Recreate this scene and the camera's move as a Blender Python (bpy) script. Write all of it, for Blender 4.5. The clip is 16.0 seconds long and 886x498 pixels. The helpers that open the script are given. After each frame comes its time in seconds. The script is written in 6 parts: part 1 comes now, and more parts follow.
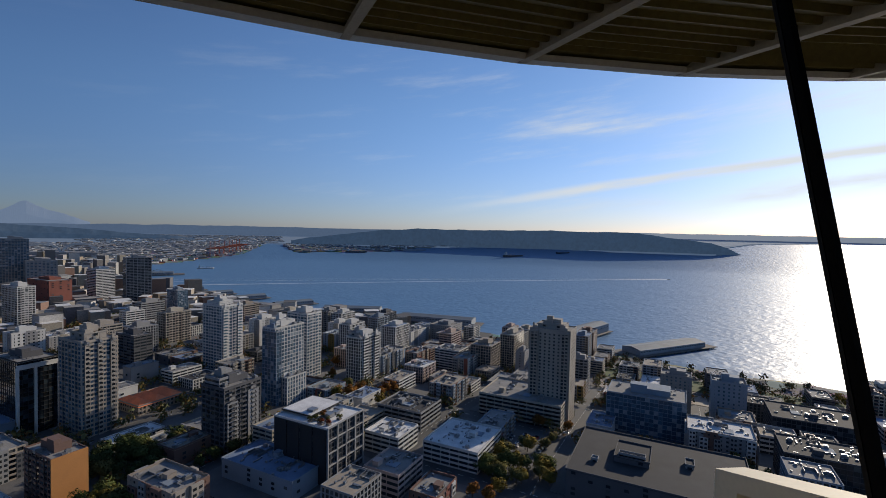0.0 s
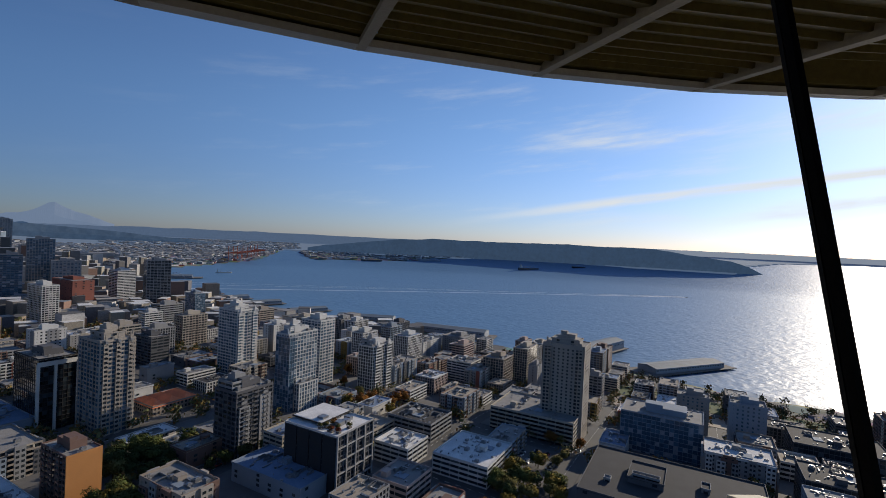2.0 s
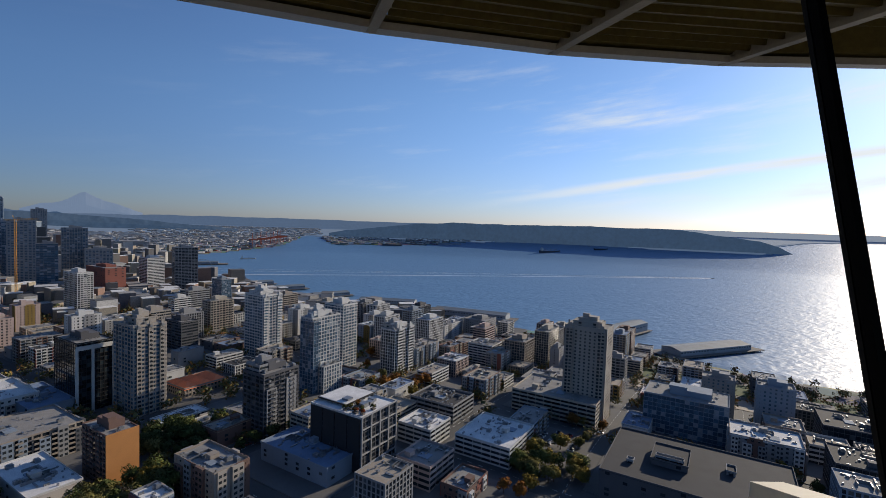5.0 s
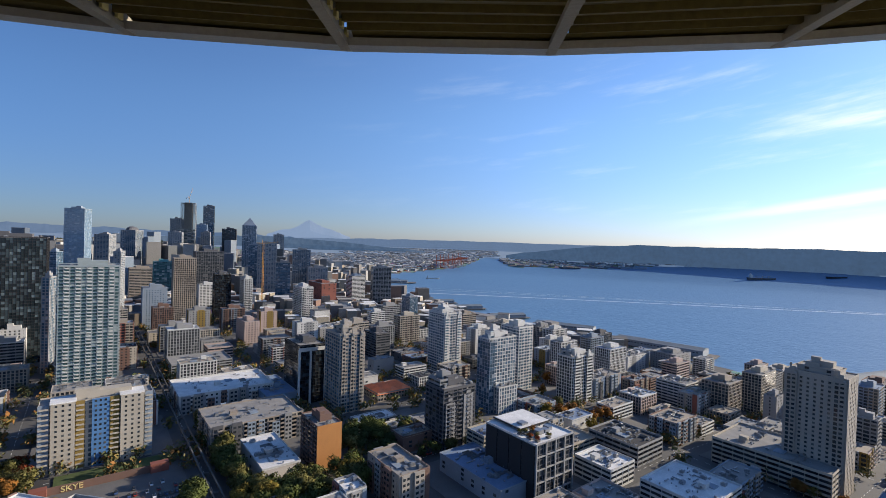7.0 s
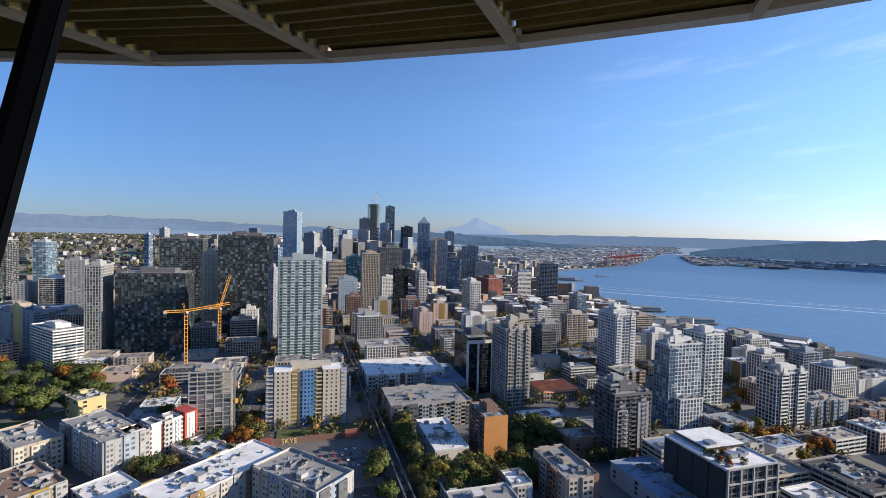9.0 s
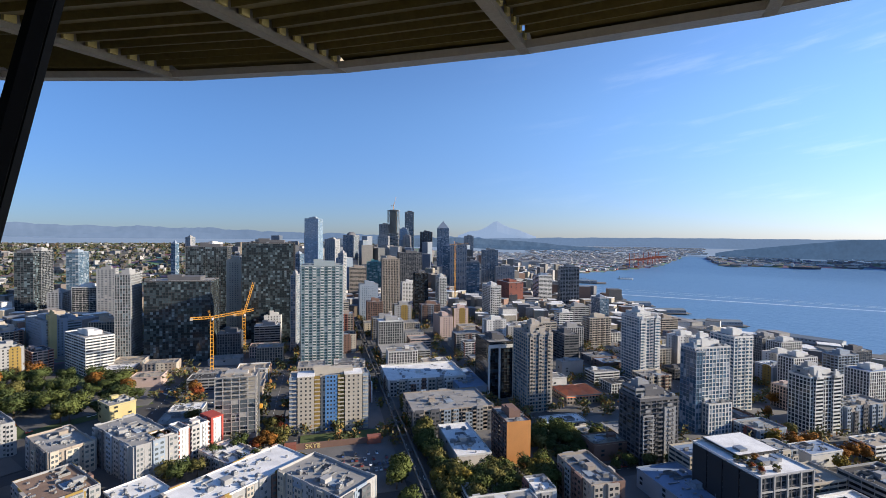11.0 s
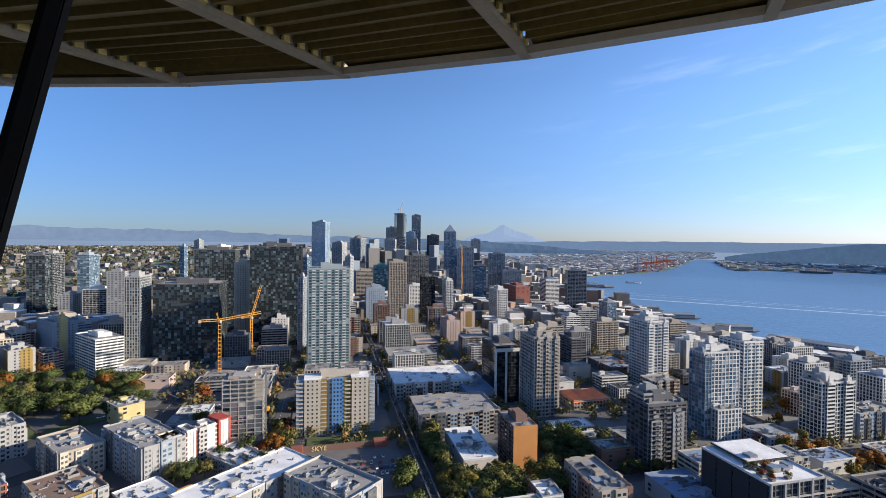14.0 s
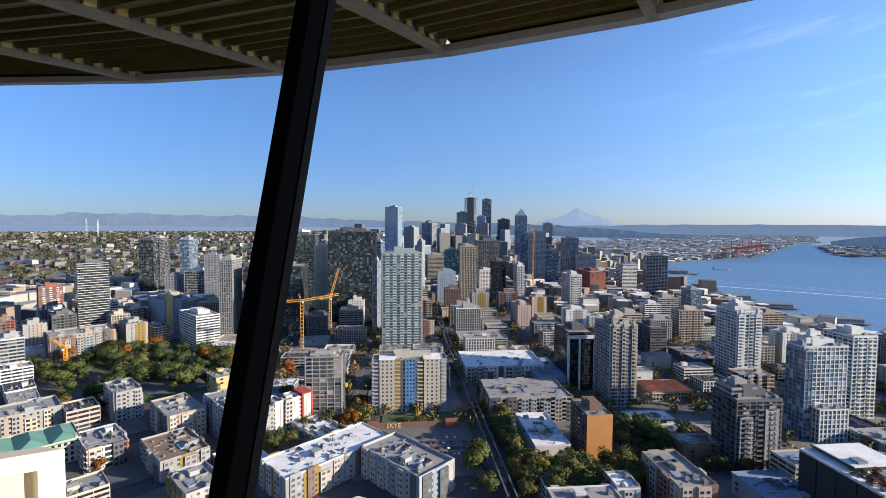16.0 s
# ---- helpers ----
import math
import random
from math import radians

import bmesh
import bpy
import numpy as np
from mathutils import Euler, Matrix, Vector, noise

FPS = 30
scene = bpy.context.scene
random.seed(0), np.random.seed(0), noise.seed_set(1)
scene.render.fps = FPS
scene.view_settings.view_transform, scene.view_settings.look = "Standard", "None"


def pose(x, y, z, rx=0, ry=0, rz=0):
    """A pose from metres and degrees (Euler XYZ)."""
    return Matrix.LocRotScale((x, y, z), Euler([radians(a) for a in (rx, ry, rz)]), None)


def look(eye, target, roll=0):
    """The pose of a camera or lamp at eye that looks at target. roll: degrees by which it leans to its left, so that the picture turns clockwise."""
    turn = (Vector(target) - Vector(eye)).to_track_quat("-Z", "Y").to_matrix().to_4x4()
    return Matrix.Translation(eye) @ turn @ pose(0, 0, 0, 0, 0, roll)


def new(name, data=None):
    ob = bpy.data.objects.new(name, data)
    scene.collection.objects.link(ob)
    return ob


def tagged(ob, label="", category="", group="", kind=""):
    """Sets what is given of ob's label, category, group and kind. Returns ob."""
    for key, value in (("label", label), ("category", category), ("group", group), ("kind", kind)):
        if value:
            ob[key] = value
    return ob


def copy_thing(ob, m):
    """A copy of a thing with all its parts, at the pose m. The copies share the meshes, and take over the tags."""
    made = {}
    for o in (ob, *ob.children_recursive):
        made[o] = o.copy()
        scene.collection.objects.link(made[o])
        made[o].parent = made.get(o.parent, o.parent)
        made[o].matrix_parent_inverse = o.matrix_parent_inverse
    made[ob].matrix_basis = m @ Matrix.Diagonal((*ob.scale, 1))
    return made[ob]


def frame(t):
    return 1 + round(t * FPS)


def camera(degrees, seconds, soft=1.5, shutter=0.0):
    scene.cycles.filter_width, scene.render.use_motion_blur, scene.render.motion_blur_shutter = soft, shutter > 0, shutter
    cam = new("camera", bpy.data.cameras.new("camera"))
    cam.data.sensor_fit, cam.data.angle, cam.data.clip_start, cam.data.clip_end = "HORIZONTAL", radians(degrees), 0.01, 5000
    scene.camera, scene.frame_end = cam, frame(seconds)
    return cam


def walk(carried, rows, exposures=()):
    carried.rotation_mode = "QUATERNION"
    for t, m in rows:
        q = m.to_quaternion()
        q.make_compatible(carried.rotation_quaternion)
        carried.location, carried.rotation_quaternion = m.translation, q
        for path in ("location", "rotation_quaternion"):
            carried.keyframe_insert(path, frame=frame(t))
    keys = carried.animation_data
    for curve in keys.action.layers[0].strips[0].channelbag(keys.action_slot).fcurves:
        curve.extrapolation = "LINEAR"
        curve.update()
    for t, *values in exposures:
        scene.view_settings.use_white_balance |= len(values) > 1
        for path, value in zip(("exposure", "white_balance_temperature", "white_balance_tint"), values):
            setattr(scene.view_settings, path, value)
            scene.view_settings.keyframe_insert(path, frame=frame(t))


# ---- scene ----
cam = camera(87.1, 16.0, soft=0.6)
# seconds, eye, heading, tilt and lean of the camera
PATH = [
    (0, 2.551, -13.983, 151.749, 165.894, -2.064, 1.2),
    (0.5, 2.525, -13.995, 151.75, 165.192, -1.289, 1.0),
    (1, 2.499, -14.007, 151.75, 165.283, -1.089, 1.3),
    (1.5, 2.473, -14.019, 151.751, 165.957, -1.462, 1.3),
    (2, 2.46, -13.987, 151.752, 167.791, -0.802, 2.7),
    (2.5, 2.449, -13.973, 151.753, 168.342, -1.261, 3.5),
    (3, 2.437, -13.96, 151.755, 168.538, -2.579, 3.2),
    (3.2, 2.431, -13.967, 151.757, 168.246, -2.894, 2.6),
    (5.3, 2.36, -14.042, 151.78, 171.278, -2.894, 1.5),
    (5.5, 2.353, -14.05, 151.782, 172.694, -2.866, 1.4),
    (6, 2.415, -14.16, 151.808, 178.681, -2.063, 1.7),
    (6.5, 2.399, -14.272, 151.847, 185.394, -1.203, 1.9),
    (7, 2.382, -14.384, 151.886, 191.715, -0.831, 1.8),
    (7.5, 2.414, -14.404, 151.901, 197.52, -1.06, 1.6),
    (8, 2.446, -14.424, 151.916, 202.472, -1.633, 1.7),
    (8.5, 2.443, -14.425, 151.921, 207.732, -2.092, 1.6),
    (9, 2.441, -14.425, 151.925, 211.893, -1.863, 1.4),
    (9.2, 2.432, -14.428, 151.927, 213.142, -1.604, 1.2),
    (11.5, 2.329, -14.464, 151.943, 214.318, -1.347, 0.5),
    (12, 2.297, -14.458, 151.938, 213.849, -1.289, 0.6),
    (12.5, 2.256, -14.457, 151.933, 213.412, -1.203, 0.7),
    (13, 2.205, -14.480, 151.936, 212.895, -1.031, 0.8),
    (13.5, 2.212, -14.468, 151.939, 212.999, -0.974, 0.9),
    (14, 2.267, -14.453, 151.943, 215.145, -0.946, 0.6),
    (14.5, 2.276, -14.469, 151.947, 217.867, -1.261, 0.5),
    (15, 2.439, -14.48, 151.996, 220.415, -1.891, 0.6),
    (15.5, 2.649, -14.442, 151.994, 221.572, -2.579, 0.3),
    (16, 2.871, -14.407, 151.963, 223.762, -2.924, 0.3),
]


def aim(x, y, z, yaw, tilt, lean):
    y1, t1 = radians(yaw), radians(tilt)
    way = Vector((-math.sin(y1) * math.cos(t1), math.cos(y1) * math.cos(t1), math.sin(t1)))
    eye = Vector((x, y, z))
    return look(eye, eye + way, lean)


walk(cam, [(t, aim(*row)) for t, *row in PATH], [(0, -0.24), (2, -0.17), (3.2, -0.13), (5.3, -0.02), (6, 0.15), (7, 0.57), (9, 0.86), (14, 0.9), (16, 0.95)])

# ---- light ----
SUN_AZ, SUN_EL = 239.0, 18.0
world = bpy.data.worlds.new("sky")
scene.world = world
world.use_nodes = True
wn, wl = world.node_tree.nodes, world.node_tree.links
sky = wn.new("ShaderNodeTexSky")
sky.sky_type, sky.sun_disc = 'NISHITA', False
sky.sun_elevation, sky.sun_rotation = radians(SUN_EL), radians(SUN_AZ)
sky.altitude, sky.air_density, sky.dust_density, sky.ozone_density = 100, 1.0, 0.25, 3.0


def wmath(op, a, b=None, c=None):
    n = wn.new("ShaderNodeMath")
    n.operation = op
    for i, v in enumerate((a, b, c)):
        if v is None:
            continue
        if isinstance(v, (int, float)):
            n.inputs[i].default_value = v
        else:
            wl.new(v, n.inputs[i])
    return n.outputs[0]


def wspan(v, a, b):
    n = wn.new("ShaderNodeMapRange")
    n.interpolation_type = 'SMOOTHSTEP'
    n.inputs[1].default_value, n.inputs[2].default_value = a, b
    wl.new(v, n.inputs[0])
    return n.outputs[0]


wco = wn.new("ShaderNodeTexCoord")
wsep = wn.new("ShaderNodeSeparateXYZ")
wl.new(wco.outputs["Generated"], wsep.inputs[0])
wx, wy, wz = wsep.outputs
# compass bearing and height in degrees, for the thin high clouds
bearing = wmath('MULTIPLY', wmath('ARCTAN2', wmath('MULTIPLY', wx, -1), wmath('MULTIPLY', wy, -1)), 57.2958)
lift = wmath('MULTIPLY', wmath('ARCSINE', wz), 57.2958)
wcomb = wn.new("ShaderNodeCombineXYZ")
wl.new(wmath('MULTIPLY', bearing, 0.035), wcomb.inputs[0])
wl.new(wmath('MULTIPLY', wmath('SUBTRACT', lift, wmath('MULTIPLY', bearing, 0.12)), 0.22), wcomb.inputs[1])
wnoise = wn.new("ShaderNodeTexNoise")
wnoise.inputs["Scale"].default_value, wnoise.inputs["Detail"].default_value = 1.6, 7
wnoise.inputs["Roughness"].default_value = 0.62
wl.new(wcomb.outputs[0], wnoise.inputs["Vector"])
veil = wmath('MULTIPLY', wspan(wnoise.outputs["Fac"], 0.50, 0.78), wspan(lift, 0.5, 5))
veil = wmath('MULTIPLY', veil, wspan(bearing, -38, 48))
veil = wmath('MULTIPLY', veil, wmath('SUBTRACT', 1.0, wspan(lift, 16, 26)))
# one long streak that rises towards the sun
along = wmath('SUBTRACT', bearing, 13)
curve = wmath('SUBTRACT', wmath('MULTIPLY', along, 0.19), wmath('MULTIPLY', wmath('MULTIPLY', along, along), 0.0013))
rise = wmath('SUBTRACT', lift, wmath('ADD', curve, 2.4))
rise = wmath('ADD', rise, wmath('MULTIPLY', wmath('SUBTRACT', wnoise.outputs["Fac"], 0.5), 1.0))
streak = wmath('SUBTRACT', 1.0, wspan(wmath('ABSOLUTE', rise), 0.05, 0.8))
streak = wmath('MULTIPLY', streak, wmath('MULTIPLY', wspan(bearing, 10, 36), wspan(wnoise.outputs["Fac"], 0.15, 0.55)))
# a soft high patch and a low one, both drawn out sideways
high = wmath('SUBTRACT', 1.0, wspan(wmath('ABSOLUTE', wmath('SUBTRACT', lift, 12.8)), 0.2, 2.6))
high = wmath('MULTIPLY', high, wmath('MULTIPLY', wspan(bearing, 19, 34), wspan(wnoise.outputs["Fac"], 0.36, 0.66)))
low = wmath('SUBTRACT', 1.0, wspan(wmath('ABSOLUTE', wmath('SUBTRACT', lift, wmath('ADD', wmath('MULTIPLY', bearing, 0.1), 0.0))), 0.1, 1.4))
low = wmath('MULTIPLY', low, wmath('MULTIPLY', wspan(bearing, 24, 44), wspan(wnoise.outputs["Fac"], 0.36, 0.66)))
streak = wmath('ADD', streak, wmath('ADD', wmath('MULTIPLY', high, 0.55), wmath('MULTIPLY', low, 0.5)))
cloud = wmath('MINIMUM', wmath('ADD', wmath('MULTIPLY', veil, 0.4), wmath('MULTIPLY', streak, 0.95)), 0.9)
wmix = wn.new("ShaderNodeMix")
wmix.data_type = 'RGBA'
wl.new(cloud, wmix.inputs[0])
wtint = wn.new("ShaderNodeMix")
wtint.data_type, wtint.blend_type = 'RGBA', 'MULTIPLY'
wtint.inputs[0].default_value = 1.0
wl.new(sky.outputs[0], wtint.inputs[6])
whaze = wn.new("ShaderNodeMix")
whaze.data_type = 'RGBA'
wside = wn.new("ShaderNodeMix")
wside.data_type = 'RGBA'
wside.inputs[6].default_value, wside.inputs[7].default_value = (0.315, 0.425, 0.73, 1), (0.84, 0.93, 1.40, 1)
wl.new(wspan(bearing, -80, 35), wside.inputs[0])
wl.new(wside.outputs[2], whaze.inputs[6])
wtop = wn.new("ShaderNodeMix")
wtop.data_type = 'RGBA'
wtop.inputs[6].default_value, wtop.inputs[7].default_value = (0.475, 0.64, 0.90, 1), (1.02, 1.17, 1.45, 1)
wl.new(wspan(bearing, -80, 5), wtop.inputs[0])
wl.new(wtop.outputs[2], whaze.inputs[7])
wl.new(wspan(lift, 0, 17), whaze.inputs[0])
wl.new(whaze.outputs[2], wtint.inputs[7])
wl.new(wtint.outputs[2], wmix.inputs[6])
wmix.inputs[7].default_value = (9.0, 9.2, 9.0, 1)
wl.new(wmix.outputs[2], wn["Background"].inputs[0])
wn["Background"].inputs[1].default_value = 0.094
sun_way = Vector((math.sin(radians(SUN_AZ)) * math.cos(radians(SUN_EL)), math.cos(radians(SUN_AZ)) * math.cos(radians(SUN_EL)), math.sin(radians(SUN_EL))))
sun_data = bpy.data.lights.new("sun", 'SUN')
sun_data.energy, sun_data.angle, sun_data.color = 5.0, radians(0.55), (1.0, 0.87, 0.70)
sun = new("sun", sun_data)
sun.matrix_basis = sun_way.to_track_quat("Z", "Y").to_matrix().to_4x4()

# ---- materials ----


def mat(name, rgb, rough=0.8, metal=0.0, var=0.18, scale=0.25, bump=0.0, each=0.0, island=False, fine=2.5, spec=0.5):
    """A surface with two scales of change; each: how far single pieces differ."""
    m = bpy.data.materials.new(name)
    m.use_nodes = True
    n, l = m.node_tree.nodes, m.node_tree.links
    p = n["Principled BSDF"]
    p.inputs["Roughness"].default_value, p.inputs["Metallic"].default_value = rough, metal
    p.inputs["Specular IOR Level"].default_value = spec
    geo = n.new("ShaderNodeNewGeometry")
    big, small = n.new("ShaderNodeTexNoise"), n.new("ShaderNodeTexNoise")
    for t, s in ((big, scale), (small, fine)):
        t.inputs["Scale"].default_value, t.inputs["Detail"].default_value = s, 3
        l.new(geo.outputs["Position"], t.inputs["Vector"])
    add = n.new("ShaderNodeMath")
    add.operation = 'ADD'
    l.new(big.outputs["Fac"], add.inputs[0])
    l.new(small.outputs["Fac"], add.inputs[1])
    span = n.new("ShaderNodeMapRange")
    span.inputs[1].default_value, span.inputs[2].default_value = 0.6, 1.4
    span.inputs[3].default_value, span.inputs[4].default_value = 1 - var, 1 + var
    l.new(add.outputs[0], span.inputs[0])
    fac = span.outputs[0]
    if each:
        src = geo.outputs["Random Per Island"] if island else n.new("ShaderNodeObjectInfo").outputs["Random"]
        r = n.new("ShaderNodeMapRange")
        r.inputs[3].default_value, r.inputs[4].default_value = 1 - each, 1 + each
        l.new(src, r.inputs[0])
        mul = n.new("ShaderNodeMath")
        mul.operation = 'MULTIPLY'
        l.new(fac, mul.inputs[0])
        l.new(r.outputs[0], mul.inputs[1])
        fac = mul.outputs[0]
    tint = n.new("ShaderNodeMix")
    tint.data_type, tint.blend_type = 'RGBA', 'MULTIPLY'
    tint.inputs[0].default_value = 1
    tint.inputs[6].default_value = (*rgb, 1)
    l.new(fac, tint.inputs[7])
    l.new(tint.outputs[2], p.inputs["Base Color"])
    if bump:
        b = n.new("ShaderNodeBump")
        b.inputs["Strength"].default_value, b.inputs["Distance"].default_value = bump, 0.1
        l.new(small.outputs["Fac"], b.inputs["Height"])
        l.new(b.outputs[0], p.inputs["Normal"])
    return m


def ramped(name, colours, rough=0.8, island=True, metal=0.0, rough_glass=None):
    """A surface whose single pieces take their colour at random from a row."""
    m = bpy.data.materials.new(name)
    m.use_nodes = True
    n, l = m.node_tree.nodes, m.node_tree.links
    p = n["Principled BSDF"]
    p.inputs["Roughness"].default_value, p.inputs["Metallic"].default_value = rough, metal
    geo = n.new("ShaderNodeNewGeometry")
    src = geo.outputs["Random Per Island"] if island else n.new("ShaderNodeObjectInfo").outputs["Random"]
    ramp = n.new("ShaderNodeValToRGB")
    ramp.color_ramp.interpolation = 'CONSTANT'
    e = ramp.color_ramp.elements
    while len(e) < len(colours):
        e.new(0.5)
    for i, c in enumerate(colours):
        e[i].position, e[i].color = i / len(colours), (*c, 1)
    l.new(src, ramp.inputs[0])
    noise_n = n.new("ShaderNodeTexNoise")
    noise_n.inputs["Scale"].default_value, noise_n.inputs["Detail"].default_value = 0.5, 4
    l.new(geo.outputs["Position"], noise_n.inputs["Vector"])
    span = n.new("ShaderNodeMapRange")
    span.inputs[1].default_value, span.inputs[2].default_value = 0.3, 0.7
    span.inputs[3].default_value, span.inputs[4].default_value = 0.8, 1.15
    l.new(noise_n.outputs["Fac"], span.inputs[0])
    tint = n.new("ShaderNodeMix")
    tint.data_type, tint.blend_type = 'RGBA', 'MULTIPLY'
    tint.inputs[0].default_value = 1
    l.new(ramp.outputs[0], tint.inputs[6])
    l.new(span.outputs[0], tint.inputs[7])
    l.new(tint.outputs[2], p.inputs["Base Color"])
    return m


M = {}
for key, rgb in dict(cream=(.54, .48, .39), lightgrey=(.44, .43, .415), white=(.72, .71, .68), beige=(.46, .41, .35), tan=(.39, .33, .27), grey=(.34, .34, .34),
                     darkgrey=(.12, .12, .13), black=(.03, .03, .033), brick=(.22, .13, .10), brickred=(.30, .10, .07), bluegrey=(.30, .36, .43),
                     orange=(.62, .27, .08), yellow=(.56, .46, .22), teal=(.10, .30, .32), pink=(.55, .42, .37), seafoam=(.34, .40, .41),
                     redwhite=(.68, .62, .56), concrete=(.42, .40, .37), blue=(.10, .25, .50), ochre=(.30, .20, .05), red=(.45, .07, .05)).items():
    M[key] = mat("wall_" + key, [c * 0.74 for c in rgb], 0.85, var=0.16, scale=0.08, bump=0.15)


def pane_mat(name, dark, mid, light, island, rough=0.06, metal=0.0):
    return ramped(name, [dark, dark, mid, dark, mid, dark, light, dark], rough, island, metal)


PANES = dict(glass=((.085, .10, .11), (.13, .15, .155), (.34, .33, .30)), dark_glass=((.022, .028, .034), (.036, .044, .05), (.10, .105, .105)),
             blue_glass=((.05, .09, .13), (.08, .14, .20), (.26, .30, .33)), teal_glass=((.05, .10, .11), (.09, .16, .17), (.28, .33, .32)),
             sky_glass=((.16, .24, .32), (.20, .29, .38), (.30, .38, .45)), black=((.008, .010, .013), (.018, .024, .030), (.034, .048, .058)))
for key, (a, b, c) in PANES.items():
    M["each_" + key] = pane_mat("single_" + key, a, b, c, False)
    M["all_" + key] = pane_mat("rows_" + key, a, b, c, True)
for key, island in (("each_night_glass", False), ("all_night_glass", True)):
    night = ((.016, .024, .028), (.050, .070, .078), (.13, .175, .19))
    M[key] = ramped(key, [night[i] for i in (0, 1, 0, 1, 2, 0, 1, 0)], 0.08, island)
for key, rgb in dict(gravel=(.25, .24, .225), whiteroof=(.64, .63, .61), darkroof=(.036, .036, .038), brownroof=(.20, .13, .09), blueroof=(.17, .23, .33),
                     redroof=(.78, .22, .09), tanroof=(.33, .28, .22), greenroof=(.10, .23, .18)).items():
    M[key] = mat("roof_" + key, rgb, 0.9, var=0.28, scale=0.12, bump=0.3)
M["roofs"] = ramped("roof_mixed", [(.24, .23, .22), (.50, .49, .47), (.10, .10, .10), (.32, .30, .27), (.18, .195, .215), (.66, .65, .62)], 0.9)
M["metal"] = mat("zinc", (.30, .305, .31), 0.45, 0.7, 0.2, 0.5)
# one asphalt in two painted tones: sun glare first, street shade second
M["asphalt"] = mat("asphalt", (.085, .083, .080), 0.9, var=0.3, scale=0.05, bump=0.2)
M["asphalt_shaded"] = mat("asphalt_shaded", (.048, .048, .05), 0.9, var=0.35, scale=0.04, bump=0.2)
M["pavement"] = mat("pavement", (.125, .12, .115), 0.9, var=0.25, scale=0.08, bump=0.2)
M["paint"] = mat("road_paint", (.65, .65, .62), 0.7)
M["grass"] = mat("grass", (.06, .085, .025), 0.95, var=0.4, scale=0.06, bump=0.5)
M["bark"] = mat("bark", (.09, .065, .045), 0.9)
for key, rgb in dict(leaf_green=(.095, .115, .035), leaf_dark=(.065, .085, .03), leaf_yellow=(.21, .16, .035), leaf_orange=(.24, .105, .025), leaf_olive=(.135, .125, .042), leaf_red=(.22, .06, .025)).items():
    M[key] = mat(key, rgb, 0.95, var=0.3, scale=0.3, each=0.3, island=True, spec=0.12)
M["crane"] = mat("crane_paint", (.72, .34, .04), 0.5, 0.0, 0.15)
M["timber"] = mat("pier_timber", (.16, .14, .12), 0.9, var=0.3, scale=0.1)
M["rubber"] = mat("rubber", (.02, .02, .02), 0.8)
M["shed"] = mat("pier_shed", (.24, .27, .30), 0.7, var=0.25, scale=0.05)
M["shedroof"] = mat("pier_roof", (.16, .19, .21), 0.75, var=0.3, scale=0.05)
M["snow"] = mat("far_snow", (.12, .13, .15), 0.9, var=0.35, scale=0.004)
M["rib"] = mat("rib_paint", (.27, .25, .20), 0.6, var=0.12, scale=1.5, fine=20, bump=0.1)
M["fascia"] = mat("fascia_paint", (.33, .32, .29), 0.55, var=0.14, scale=1.2, fine=15, bump=0.1)
M["soffit"] = mat("soffit_metal", (.125, .102, .032), 0.62, 0.0, 0.25, 0.8, fine=12, bump=0.1, spec=0.35)
M["post"] = mat("post_black", (.004, .004, .0045), 0.7, var=0.2, scale=3, fine=30, spec=0.06)
M["postface"] = mat("post_grey", (.012, .012, .0125), 0.65, var=0.2, scale=3, fine=30, spec=0.15)
M["finpaint"] = mat("fin_paint", (.60, .54, .41), 0.6, var=0.08, scale=1.2, fine=14)
M["finback"] = mat("fin_recess", (.60, .50, .33), 0.7, var=0.08, scale=1.2, fine=14)
M["notch_light"] = mat("notch_light_paint", (.62, .52, .20), 0.7, var=0.15, scale=2, fine=20)
M["room"] = mat("room_paint", (.10, .095, .09), 0.8)
M["carpet"] = mat("carpet", (.05, .045, .04), 0.95)


def water_mat():
    m = bpy.data.materials.new("bay_water")
    m.use_nodes = True
    n, l = m.node_tree.nodes, m.node_tree.links
    p = n["Principled BSDF"]
    p.inputs["Base Color"].default_value = (.10, .205, .34, 1)
    p.inputs["Roughness"].default_value = 0.43
    p.inputs["IOR"].default_value = 1.33
    geo = n.new("ShaderNodeNewGeometry")
    a, b = n.new("ShaderNodeTexNoise"), n.new("ShaderNodeTexNoise")
    for t, s in ((a, 0.07), (b, 0.012)):
        t.inputs["Scale"].default_value, t.inputs["Detail"].default_value = s, 5
        l.new(geo.outputs["Position"], t.inputs["Vector"])
    add = n.new("ShaderNodeMath")
    add.operation = 'ADD'
    l.new(a.outputs["Fac"], add.inputs[0])
    l.new(b.outputs["Fac"], add.inputs[1])
    bump = n.new("ShaderNodeBump")
    bump.inputs["Strength"].default_value, bump.inputs["Distance"].default_value = 0.6, 3.0
    l.new(add.outputs[0], bump.inputs["Height"])
    l.new(bump.outputs[0], p.inputs["Normal"])
    return m


